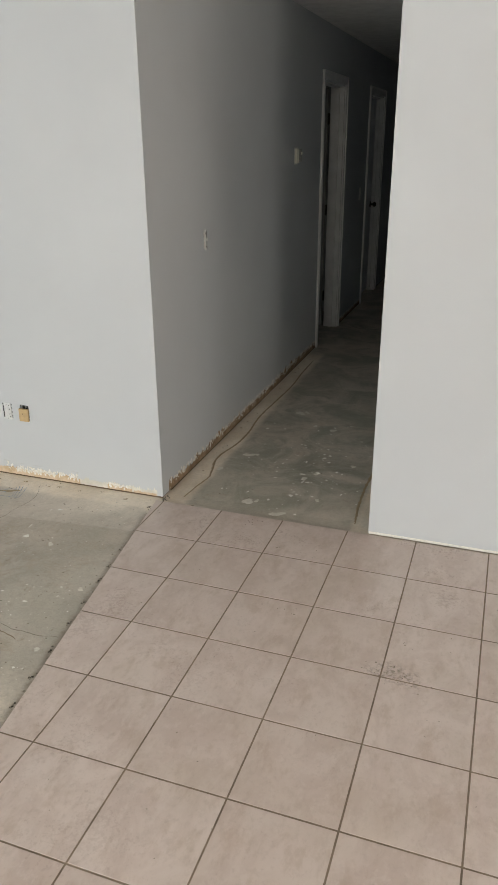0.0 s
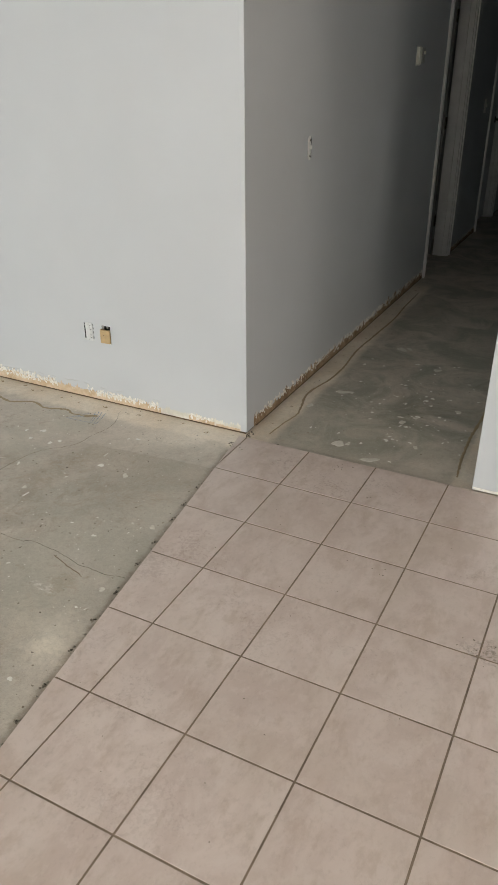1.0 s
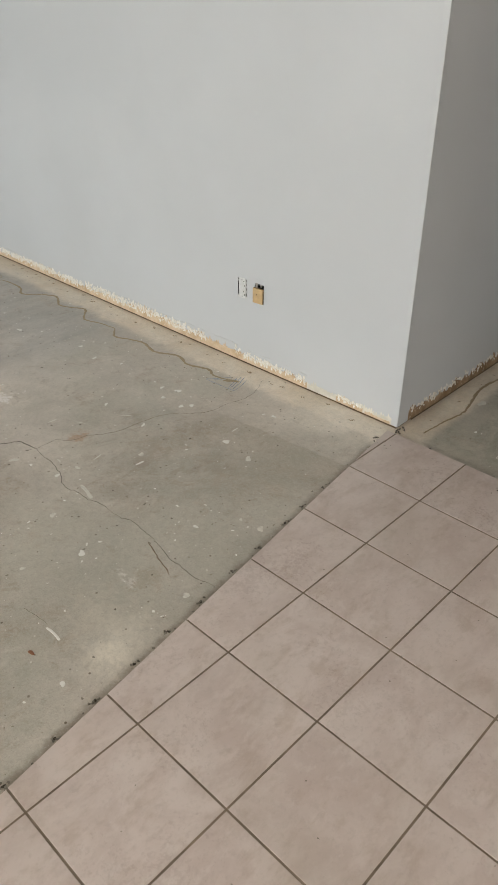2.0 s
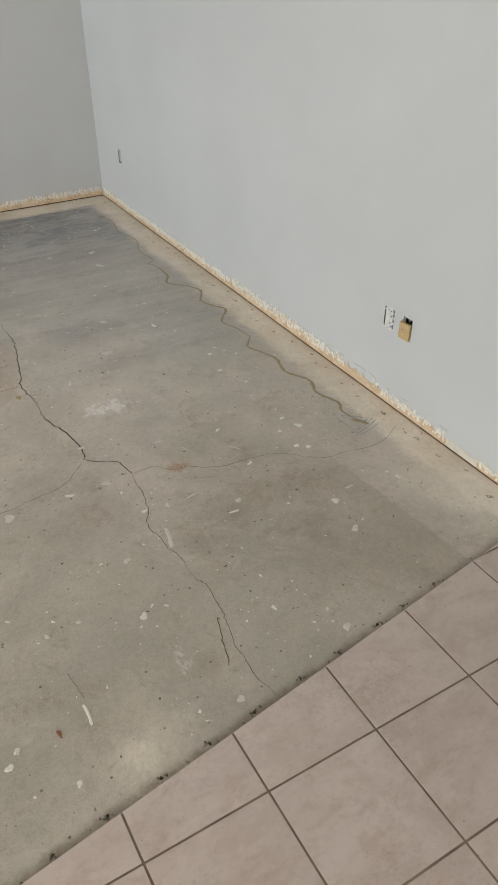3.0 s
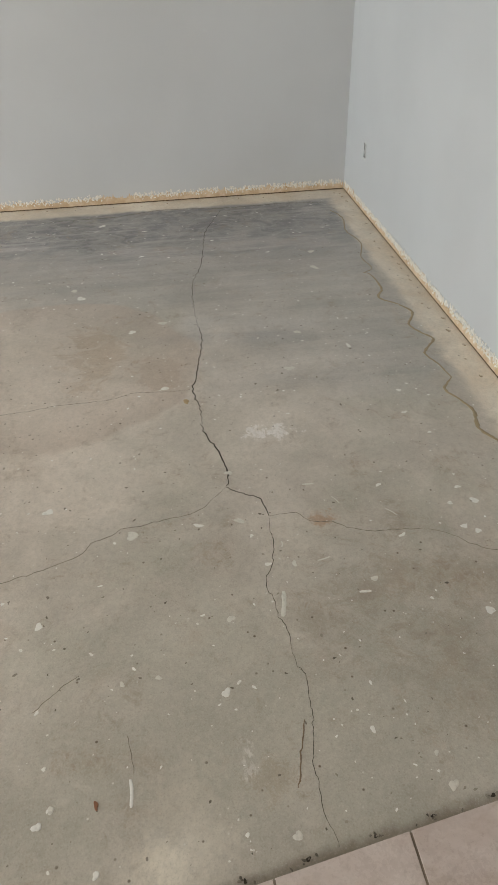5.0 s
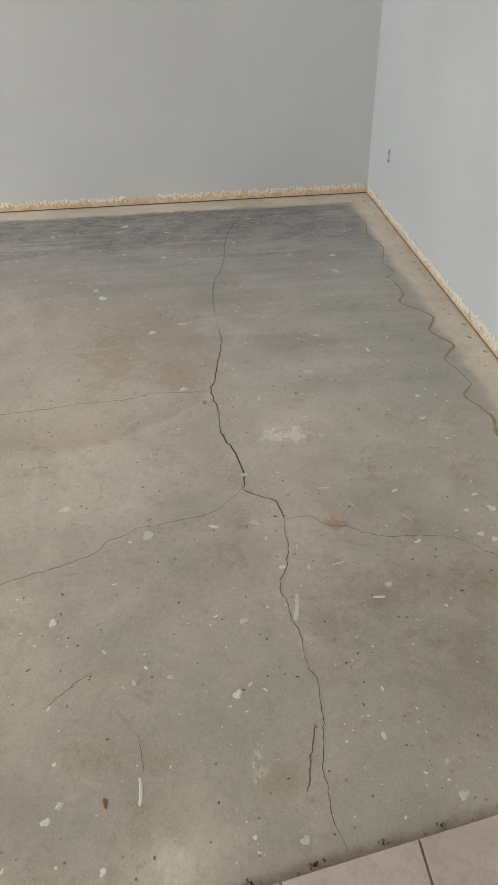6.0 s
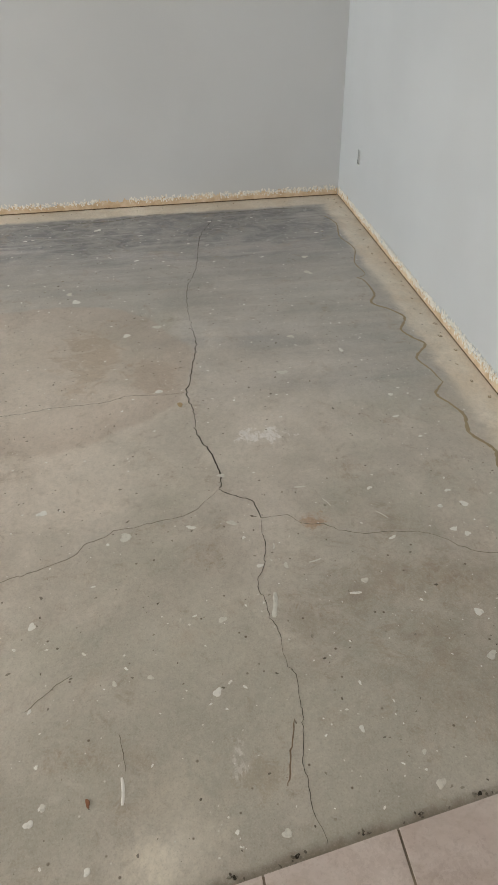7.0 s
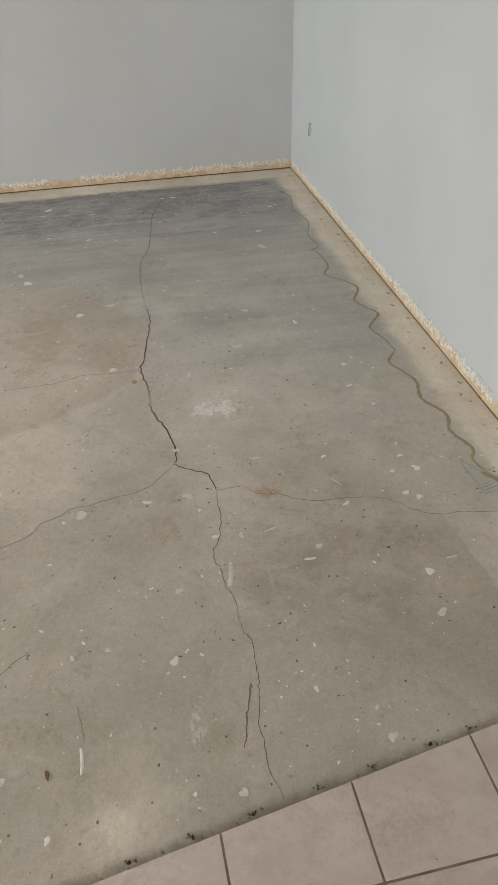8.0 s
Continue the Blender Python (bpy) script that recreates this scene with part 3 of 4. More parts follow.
for wall, place, paper, runs in ((wall_a, on_a, PAPER, ((-4.335, -2.45, 0.05, 430), (-2.45, -1.2, 0.06, 430), (-1.2, -0.80, 0.046, 380), (-0.64, -0.50, 0.03, 260), (-0.49, -0.365, 0.014, 0))),
                                 (wall_c, on_c, PAPER, ((-3.6, 0.345, 0.055, 300),)),
                                 (wall_h, on_h, SHADED_PAPER, ((0.42, 3.335, 0.058, 170), (4.2, 5.24, 0.05, 120)))):
    for u0, u1, high, teeth in runs:
        band, flakes = torn_band(place, u0, u1, high, rng, teeth)
        part("torn_paper_band", band, paper, wall, "torn brown board paper along the foot")
        if len(flakes.verts):
            tagged(part("paint_flakes", flakes, FLAKE, wall, "ragged rests of white paint"), kind="stuff")
        else:
            flakes.free()

for u0, u1, z in ((-2.35, -1.75, 0.062), (-1.72, -1.02, 0.066), (-3.4, -2.9, 0.06), (-0.98, -0.80, 0.058)):
    bm = bmesh.new()
    n = int((u1 - u0) / 0.008)
    rows = []
    for i in range(n + 1):
        u = u0 + (u1 - u0) * i / n
        v = z + 0.014 * noise.noise((u * 5, 1, 9)) + 0.005 * noise.noise((u * 40, 5, 2))
        h = 0.0007 + 0.0009 * abs(noise.noise((u * 22, 8, 1)))
        rows.append((bm.verts.new(on_a(u, 0.0006, v - h)), bm.verts.new(on_a(u, 0.0022, v)), bm.verts.new(on_a(u, 0.0006, v + h))))
    for p, q in zip(rows, rows[1:]):
        if noise.noise((p[1].co.x * 13, 2, 6)) < -0.05:
            continue
        bm.faces.new((p[0], q[0], q[1], p[1]))
        bm.faces.new((p[1], q[1], q[2], p[2]))
    part("torn_paint_edge", bm, TORN_EDGE, wall_a, "lifted grey edge of torn paint")

band, flakes = torn_band(on_a, -0.82, -0.36, 0.04, rng, 0, 0.0009)
flakes.free()
part("filler_band", band, FILLER, wall_a, "cream skim of old filler near the corner")

# dark brown strips that stand in for the shaded slit under the boards
bm = box(WALL_C + 0.004, CORNER - 0.004, WALL_A - 0.0015, WALL_A + 0.1, SLAB, FOOT - 0.001)
part("slit_strip", bm, SLIT_SHADE, wall_a, "dark brown strip painting the shade in the slit under the board")
bm = box(WALL_C - 0.1, WALL_C + 0.0015, SOUTH + 0.2, WALL_A - 0.006, SLAB, FOOT - 0.001)
part("slit_strip", bm, SLIT_SHADE, wall_c, "dark brown strip painting the shade in the slit under the board")
for y0, y1 in ((WALL_A + 0.1, 3.337), (4.2, 5.24), (6.15, HALL_END)):
    part("slit_strip", box(CORNER - 0.1, CORNER + 0.002, y0, y1, SLAB, FOOT - 0.001), SLIT_SHADE, wall_h, "dark brown strip painting the shade in the slit under the board")
# metal corner bead under the paint
bm = bmesh.new()
prof = [(CORNER - 0.022, WALL_A), (CORNER - 0.004, WALL_A - 0.0016), (CORNER + 0.0004, WALL_A - 0.0018), (CORNER + 0.0018, WALL_A - 0.0004), (CORNER + 0.0016, WALL_A + 0.004), (CORNER, WALL_A + 0.022)]
rows = [[bm.verts.new((x, y, z)) for x, y in prof] for z in (0.03, CEIL)]
for k in range(len(prof) - 1):
    bm.faces.new((rows[0][k], rows[0][k + 1], rows[1][k + 1], rows[1][k]))
part("corner_bead", bm, PAINT, wall_a)
bm = bmesh.new()
for k in range(14):
    blob(bm, CORNER + rng.uniform(-0.025, 0.03), WALL_A + rng.uniform(-0.03, 0.03), SLAB, 0.0035, 0.003, rng.uniform(0, 3), rng.uniform(0.002, 0.008), rng, 7)
tagged(part("plaster_rubble", bm, CRUMB), "crumbs of plaster and rust at the wall corner", "rubble", "", "stuff")
# thin caulk line left on the short wall
part("caulk_line", box(HALL_R + 0.002, EAST - 0.01, WALL_B - 0.0025, WALL_B, 0.0, 0.012, 0.001), FLAKE, wall_b, "chipped cream caulk line at the tiles")


# ---- electrical boxes ----
def outlet_box(name, label, u0, u1, v0, v1, place, deep=0.045):
    """An uncovered plastic box sunk in the wall."""
    root = tagged(new(name), label, "outlet")
    bm = bmesh.new()
    a = [(u0, v0), (u1, v0), (u1, v1), (u0, v1)]
    front = [bm.verts.new(place(u, -0.001, v)) for u, v in a]
    back = [bm.verts.new(place(u, -deep, v)) for u, v in a]
    for k in range(4):
        bm.faces.new((front[k], back[k], back[(k + 1) % 4], front[(k + 1) % 4]))
    bm.faces.new(back)
    bmesh.ops.recalc_face_normals(bm, faces=bm.faces)
    part("box_cavity", bm, DARK_BOX, root)
    return root


def block_on(place, u0, u1, w0, w1, v0, v1, bevel=0.0):
    a, b = place(u0, w0, v0), place(u1, w1, v1)
    lo = [min(p, q) for p, q in zip(a, b)]
    hi = [max(p, q) for p, q in zip(a, b)]
    return box(lo[0], hi[0], lo[1], hi[1], lo[2], hi[2], bevel)


def receptacle(root, u0, u1, v0, v1, place, wide):
    """Painted-over device inside a box: yoke with screw tabs, dark slits at its sides, bridged here and there by old paint."""
    m = (u0 + u1) / 2
    yoke = part("yoke", block_on(place, m - wide, m + wide, -0.006, 0.0015, v0 - 0.004, v1 + 0.004, 0.001), PAINTED, root, "painted-over grey device")
    part("socket_face", block_on(place, m - 0.5 * wide, m + 0.35 * wide, 0.0012, 0.003, v0 + 0.010, v1 - 0.012, 0.0008), PAINTED, root)
    for k, (a, b) in enumerate(((0.0, 0.10), (0.27, 0.40), (0.56, 0.66), (0.80, 0.88))):
        part("paint_bridge", block_on(place, m + wide - 0.001, u1 + 0.001, -0.004, 0.0008, v0 + a * (v1 - v0), v0 + b * (v1 - v0), 0.0004), PAINTED, root)
    for a, b in ((-0.02, 0.06), (0.84, 0.9)):
        part("paint_bridge", block_on(place, u0 - 0.001, m - wide + 0.001, -0.004, 0.0008, v0 + a * (v1 - v0), v0 + b * (v1 - v0), 0.0004), PAINTED, root)
    for k, (v, d) in enumerate(((0.12, 0.006), (0.30, 0.004), (0.62, 0.005), (0.86, 0.004))):
        z = v0 + (v1 - v0) * v
        part("slot", block_on(place, m + (0.45 if k % 2 else 0.6) * wide, m + (0.45 if k % 2 else 0.6) * wide + 0.003, 0.0012, 0.0036, z, z + d), DARK_BOX, yoke)
    for v in (v0 + 0.003, v1 - 0.004):
        p0, p1 = place(m, 0.001, v), place(m, 0.0035, v)
        part("screw", rod(p0, p1, 0.0024, 10), STEEL, root)


o = outlet_box("wall_outlet", "uncovered painted-over wall outlet in a ragged cutout", *SOCKET, on_a)
receptacle(o, *SOCKET, on_a, 0.0205)
o = outlet_box("wall_outlet", "uncovered painted outlet near the room corner", *FAR_SOCKET, on_a)
receptacle(o, *FAR_SOCKET, on_a, 0.006)
o = outlet_box("open_junction_box", "open wall box with a tan board flap", *OPEN_BOX, on_a)
u0, u1, v0, v1 = OPEN_BOX
bm = block_on(on_a, u0 - 0.004, u1 - 0.004, -0.004, 0.007, v0 + 0.004, v1 - 0.016, 0.0012)
bmesh.ops.transform(bm, verts=bm.verts, matrix=Matrix.Translation(((u0 + u1) / 2, WALL_A - 0.004, v0)) @ Matrix.Rotation(radians(4), 4, "X") @ Matrix.Rotation(radians(9), 4, "Z") @ Matrix.Rotation(radians(4), 4, "Y") @ Matrix.Translation((-(u0 + u1) / 2, -WALL_A, -v0)))
part("board_flap", bm, TAN_BOARD, o, "tan board block leaning out of the opening")
part("screw", rod(on_a(u0 + 0.02, 0.006, v0 + 0.045), on_a(u0 + 0.02, 0.0155, v0 + 0.045), 0.0024, 8), BRASS, o)
part("mounting_tab", block_on(on_a, u0 + 0.004, u0 + 0.014, -0.004, 0.001, v1 - 0.02, v1 + 0.003, 0.001), STEEL, o, "bent steel tab")
part("mounting_tab", block_on(on_a, u1 - 0.014, u1 - 0.003, -0.004, 0.001, v0 - 0.003, v0 + 0.008, 0.001), WHITE_PLASTIC, o)
part("mounting_tab", block_on(on_a, u1 - 0.02, u1 - 0.012, -0.004, 0.001, v1 - 0.012, v1 + 0.001, 0.001), STEEL, o, "bent steel tab")
o = outlet_box("light_switch_box", "uncovered hall light switch in a ragged cutout", *SWITCH_BOX, on_h)
u0, u1, v0, v1 = SWITCH_BOX
part("yoke", block_on(on_h, u0 + 0.014, u1 - 0.014, -0.006, 0.002, v0 - 0.006, v1 + 0.006, 0.001), WHITE_PLASTIC, o, "paint-splashed white switch yoke")
part("toggle", block_on(on_h, 0.984, 0.993, 0.002, 0.012, 1.155, 1.172, 0.002), WHITE_PLASTIC, o)
for v in (v0 + 0.012, v1 - 0.012):
    part("screw", rod(on_h(0.9885, 0.001, v), on_h(0.9885, 0.004, v), 0.004, 8), BRASS, o)

# ---- thermostat and hall switch ----
o = tagged(new("thermostat"), "ivory wall thermostat on the hall wall", "thermostat")
part("base_plate", block_on(on_h, 2.605, 2.69, 0.0, 0.006, 1.475, 1.585, 0.002), WHITE_PLASTIC, o)
part("cover", block_on(on_h, 2.60, 2.655, 0.004, 0.024, 1.482, 1.578, 0.006), PLATE, o, "ivory plastic cover")
dial = part("dial_box", block_on(on_h, 2.695, 2.74, 0.0, 0.02, 1.49, 1.575, 0.004), GREY_PLASTIC, o, "dull grey dial box")
part("lever", block_on(on_h, 2.69, 2.70, 0.024, 0.034, 1.538, 1.556, 0.002), PLATE, dial)
o = tagged(new("light_switch"), "small white light switch between two doorways", "light switch")
part("cover_plate", block_on(on_h, 4.94, 5.01, 0.0, 0.006, 1.08, 1.195, 0.002), WHITE_PLASTIC, o)
part("toggle", block_on(on_h, 4.97, 4.98, 0.006, 0.018, 1.13, 1.148, 0.002), WHITE_PLASTIC, o)


# ---- hall doors ----
def casing(bm, u0, u1, v0, v1, outer):
    """One moulded board: a flat with a raised back band on its outer side."""
    a, b = on_h(u0, 0.0, v0), on_h(u1, 0.012, v1)
    box(min(a[0], b[0]), max(a[0], b[0]), u0, u1, v0, v1, 0.003, bm)
    if outer == "lo":
        box(CORNER + 0.01, CORNER + 0.018, u0, u0 + 0.016, v0, v1, 0.002, bm)
    elif outer == "hi":
        box(CORNER + 0.01, CORNER + 0.018, u1 - 0.016, u1, v0, v1, 0.002, bm)
    else:
        box(CORNER + 0.01, CORNER + 0.018, u0, u1, v1 - 0.016, v1, 0.002, bm)
    return bm


def hall_door(name, y0, y1, swing, label, leaf_paint, leaf_label):
    """A cased doorway; its leaf is swung into the dark room from the farther jamb, or closed (swing None) and hung on the nearer one."""
    root = tagged(new(name), label, "door", "", "structure")
    w = 0.057
    for nm, bm in (("side_casing", casing(bmesh.new(), y0 - w, y0 + 0.005, SLAB, HEAD + w, "lo")),
                   ("side_casing", casing(bmesh.new(), y1 - 0.005, y1 + w, SLAB, HEAD + w, "hi")),
                   ("head_casing", casing(bmesh.new(), y0 + 0.005, y1 - 0.005, HEAD - 0.005, HEAD + w, "top"))):
        part(nm, bm, TRIM, root)
    xin = CORNER - THICK - 0.004
    part("jamb", box(xin, CORNER - 0.001, y0, y0 + 0.018, SLAB, HEAD - 0.018, 0.001), TRIM, root)
    part("jamb", box(xin, CORNER - 0.001, y1 - 0.018, y1, SLAB, HEAD - 0.018, 0.001), TRIM, root)
    part("head_jamb", box(xin, CORNER - 0.001, y0, y1, HEAD - 0.018, HEAD, 0.001), TRIM, root)
    for y in (y0 + 0.018, y1 - 0.03):
        part("stop", box(CORNER - 0.075, CORNER - 0.04, y, y + 0.012, SLAB, HEAD - 0.03, 0.001), TRIM, root)
    part("head_stop", box(CORNER - 0.075, CORNER - 0.04, y0 + 0.03, y1 - 0.03, HEAD - 0.03, HEAD - 0.018, 0.001), TRIM, root)
    # leaf: built along -x from its hinge line, then turned
    width = y1 - y0 - 0.042
    if swing is None:
        turn = Matrix.Translation((CORNER - 0.077, y0 + 0.021, 0)) @ Matrix.Rotation(radians(-90), 4, "Z")
    else:
        turn = Matrix.Translation((xin - 0.014, y1 - 0.022, 0)) @ Matrix.Rotation(radians(swing), 4, "Z")
    bm = box(-width, 0, -0.035, 0, SLAB + 0.014, HEAD - 0.022, 0.002)
    bm.transform(turn)
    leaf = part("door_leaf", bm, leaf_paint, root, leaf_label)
    for z in (0.28, 1.05, 1.8):
        bm = rod((0.004, 0.004, z - 0.045), (0.004, 0.004, z + 0.045), 0.006, 10)
        box(-0.002, 0.0015, -0.03, 0.0, z - 0.044, z + 0.044, 0, bm)
        bm.transform(turn)
        part("hinge", bm, BRASS, leaf)
    for s in (-1, 1):
        base = 0.0 if s > 0 else -0.035
        bm = rod((-width + 0.065, base, 0.96), (-width + 0.065, base + s * 0.006, 0.96), 0.032, 16)
        rod((-width + 0.065, base + s * 0.006, 0.96), (-width + 0.065, base + s * 0.035, 0.96), 0.011, 12, bm)
        made = bmesh.ops.create_uvsphere(bm, u_segments=14, v_segments=9, radius=0.027)["verts"]
        bmesh.ops.transform(bm, verts=made, matrix=Matrix.Translation((-width + 0.065, base + s * 0.05, 0.96)) @ Matrix.Diagonal((1, 0.75, 1, 1)))
        bm.transform(turn)
        part("door_knob", bm, BRASS, leaf, "dark round knob", True)
    return root


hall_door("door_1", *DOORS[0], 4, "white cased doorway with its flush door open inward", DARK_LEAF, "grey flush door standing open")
hall_door("door_2", *DOORS[1], None, "white cased doorway with its flush door closed", DOORPAINT, "grey-white flush door, closed")


# ---- cracks in the slab ----
def crack(knots, width, label, seed, material=CRACK, jitter=0.003, step=0.016):
    r = random.Random(seed)
    ob = part("floor_crack", ribbon(knots, width, 0.0004, step, jitter, r, SLAB + 0.0004), material, floor, label)
    return ob


crack([(-4.08, -0.527), (-3.81, -0.639), (-3.61, -0.685), (-3.37, -0.717), (-3.22, -0.749), (-3.07, -0.799), (-2.93, -0.818), (-2.755, -0.828), (-2.586, -0.825)], 0.0024, "dark open crack across the slab", 1)
crack([(-2.586, -0.825), (-2.46, -0.818), (-2.33, -0.837), (-2.216, -0.863), (-2.117, -0.881), (-2.04, -0.898), (-1.946, -0.895), (-1.87, -0.886), (-1.793, -0.892)], 0.0046, "dark open crack across the slab", 13)
crack([(-1.793, -0.892), (-1.70, -0.882), (-1.64, -0.858), (-1.574, -0.844), (-1.505, -0.831), (-1.457, -0.834), (-1.41, -0.847)], 0.0055, "dark open crack across the slab", 14)
crack([(-1.41, -0.847), (-1.376, -0.817), (-1.356, -0.783), (-1.33, -0.747), (-1.284, -0.736), (-1.24, -0.726)], 0.0034, "dark open crack across the slab", 2, CRACK, 0.002, 0.01)
crack([(-1.24, -0.728), (-1.182, -0.738), (-1.142, -0.734), (-1.091, -0.741), (-1.03, -0.757), (-0.976, -0.786), (-0.936, -0.786), (-0.9, -0.775), (-0.847, -0.776), (-0.797, -0.766), (-0.757, -0.757), (-0.714, -0.764)], 0.0019, "fine crack running to the tiles", 3, CRACK, 0.002, 0.011)
crack([(-0.714, -0.764), (-0.666, -0.755), (-0.626, -0.742), (-0.585, -0.748), (-0.543, -0.748), (-0.497, -0.757), (-0.445, -0.766), (-0.396, -0.779), (-0.353, -0.775), (-0.313, -0.78), (-0.274, -0.78), (-0.244, -0.769), (-0.207, -0.767)], 0.0014, "fine crack running to the tiles", 15, CRACK, 0.0016, 0.010)
crack([(-1.41, -0.847), (-1.358, -0.895), (-1.318, -0.936), (-1.292, -0.982), (-1.283, -1.038), (-1.275, -1.102), (-1.262, -1.157), (-1.262, -1.207), (-1.235, -1.238), (-1.213, -1.299), (-1.174, -1.325), (-1.149, -1.375), (-1.131, -1.432), (-1.118, -1.464), (-1.05, -1.7)], 0.0019, "fine crack branching off", 4, HAIRLINE, 0.002)
crack([(-1.24, -0.728), (-1.242, -0.69), (-1.242, -0.64), (-1.209, -0.619), (-1.185, -0.585), (-1.179, -0.534), (-1.136, -0.48), (-1.113, -0.411), (-1.109, -0.337), (-1.092, -0.248)], 0.0022, "fine crack running to the wall", 5, HAIRLINE, 0.002)
crack([(-1.092, -0.248), (-1.055, -0.18), (-1.0, -0.125), (-0.965, -0.06), (-0.96, 0.03), (-0.942, 0.09), (-0.949, 0.177), (-0.978, 0.238), (-1.001, 0.285)], 0.0019, "fine crack running to the wall", 16, HAIRLINE, 0.002)
crack([(-2.04, -0.896), (-2.032, -0.98), (-2.044, -1.06), (-2.05, -1.15), (-2.02, -1.23), (-2.015, -1.37), (-2.01, -1.48), (-1.99, -1.6), (-1.975, -1.9)], 0.0019, "hairline crack in the tan stain", 6, HAIRLINE, 0.002)
crack([(-0.511, -0.774), (-0.451, -0.793), (-0.396, -0.809), (-0.346, -0.825)], 0.0034, "rusty scratch in the slab", 7, SCRATCH, 0.0015, 0.01)
crack([(-0.73, -1.328), (-0.70, -1.370), (-0.667, -1.407), (-0.639, -1.44)], 0.0018, "faint scratch in the slab", 8, HAIRLINE, 0.0015, 0.01)
crack([(-0.54, -1.205), (-0.49, -1.195), (-0.44, -1.19)], 0.0015, "faint scratch in the slab", 9, HAIRLINE, 0.0015, 0.01)
crack([(-4.09, -1.65), (-4.1, -1.45), (-4.1, -1.2), (-4.165, -0.95), (-4.16, -0.73), (-4.13, -0.53), (-4.13, -0.3), (-4.14, -0.07), (-4.1, 0.15)], 0.0048, "fine crack beside the end wall", 10, HAIRLINE)

# ---- adhesive beads where the tack strips were ----
r = random.Random(12)
beads = (([(-3.0, 0.10), (-2.96, 0.13), (-2.80, 0.135), (-2.70, 0.092), (-2.61, 0.16), (-2.516, 0.2), (-2.41, 0.145), (-2.33, 0.165), (-2.25, 0.205), (-2.144, 0.127), (-2.04, 0.15), (-1.93, 0.165)], 0.011),
         ([(-1.93, 0.165), (-1.85, 0.106), (-1.76, 0.14), (-1.68, 0.156), (-1.57, 0.132), (-1.457, 0.18), (-1.358, 0.15), (-1.254, 0.184), (-1.187, 0.158), (-1.11, 0.175)], 0.013),
         ([(-3.95, 0.16), (-3.8, 0.2), (-3.6, 0.165), (-3.4, 0.2), (-3.2, 0.145), (-3.05, 0.16), (-3.0, 0.10)], 0.006),
         ([(-0.238, 0.396), (-0.224, 0.536), (-0.210, 0.67), (-0.258, 0.897), (-0.224, 1.124), (-0.22, 1.323), (-0.242, 1.605), (-0.231, 1.933), (-0.221, 2.276), (-0.236, 2.56), (-0.24, 2.929)], 0.012),
         ([(0.624, 0.39), (0.61, 0.525), (0.603, 0.628), (0.598, 0.8), (0.602, 0.906), (0.612, 1.3)], 0.013))
for knots, width in beads:
    tagged(part("adhesive_bead", ribbon(knots, width, 0.0018, 0.012, 0.0012, r, SLAB), GLUE), "wavy brown bead of old adhesive on the slab", "adhesive", "adhesive beads")
bm = bmesh.new()
blob(bm, -1.095, 0.178, SLAB, 0.03, 0.013, 0.5, 0.0014, r, 22)
tagged(part("adhesive_smear", bm, GLUE), "smeared end of the brown adhesive bead", "adhesive", "adhesive beads")
bm = bmesh.new()
for a, b in (((-1.19, 0.11), (-1.02, 0.12)), ((-1.02, 0.12), (-1.05, 0.235)), ((-1.035, 0.125), (-1.075, 0.24)), ((-1.05, 0.125), (-1.09, 0.235)), ((-1.19, 0.11), (-1.12, 0.2)), ((-1.16, 0.13), (-1.08, 0.205)), ((-1.06, 0.125), (-1.10, 0.22))):
    ribbon([a, ((a[0] + b[0]) / 2 + 0.004, (a[1] + b[1]) / 2), b], 0.0024, 0.0006, 0.01, 0.0003, r, SLAB + 0.0004, True, bm, 0.5)
tagged(part("marker_lines", bm, BLUE, floor, "faint blue marker lines on the slab"), kind="stuff")


# ---- paint drips, scrapes, nail marks ----
def drips(places, material, label, name):
    """Flat dried drops at (x, y), each with its own half-width."""
    for x, y, s in places:
        bm = bmesh.new()
        blob(bm, x, y, SLAB, 1.12 * s, s * r.uniform(0.65, 1.0), r.uniform(0, 3.1), 0.0011, r, 18)
        tagged(part(name, bm, material), label, "paint spot", "paint spots on the slab")


drips([(-1.196, -0.047, 0.014), (-0.753, -0.188, 0.014), (-0.458, -0.617, 0.008), (-0.617, -0.953, 0.012), (-2.97, -1.375, 0.02), (-2.267, -0.184, 0.014), (-2.569, -1.131, 0.016),
       (-1.879, -0.08, 0.011), (-1.725, -0.109, 0.01), (-1.584, -0.059, 0.008), (-1.327, -0.336, 0.009), (-2.063, -1.012, 0.015), (-1.27, -0.077, 0.009), (-1.198, -0.131, 0.009)], WHITE_SPOT, "dried drip of white paint on the slab", "paint_spot")
drips([(-1.086, -0.128, 0.011), (-1.059, -0.093, 0.010), (-1.082, -0.333, 0.010), (-1.235, -0.96, 0.012), (-1.383, -1.441, 0.014), (-0.91, -1.439, 0.012), (-1.032, -0.77, 0.009), (-0.356, -1.405, 0.009),
       (-0.488, -1.398, 0.005), (-0.639, -1.425, 0.006), (-0.75, 0.08, 0.009), (-3.96, -1.27, 0.018), (-0.237, -1.276, 0.008), (-1.16, -0.8, 0.006)], WHITE_SPOT, "dried drip of white paint on the slab", "paint_spot")
drips([(-0.296, -0.477, 0.0135)], FLAKE, "flat cream paint spot beside the tiles", "paint_spot")
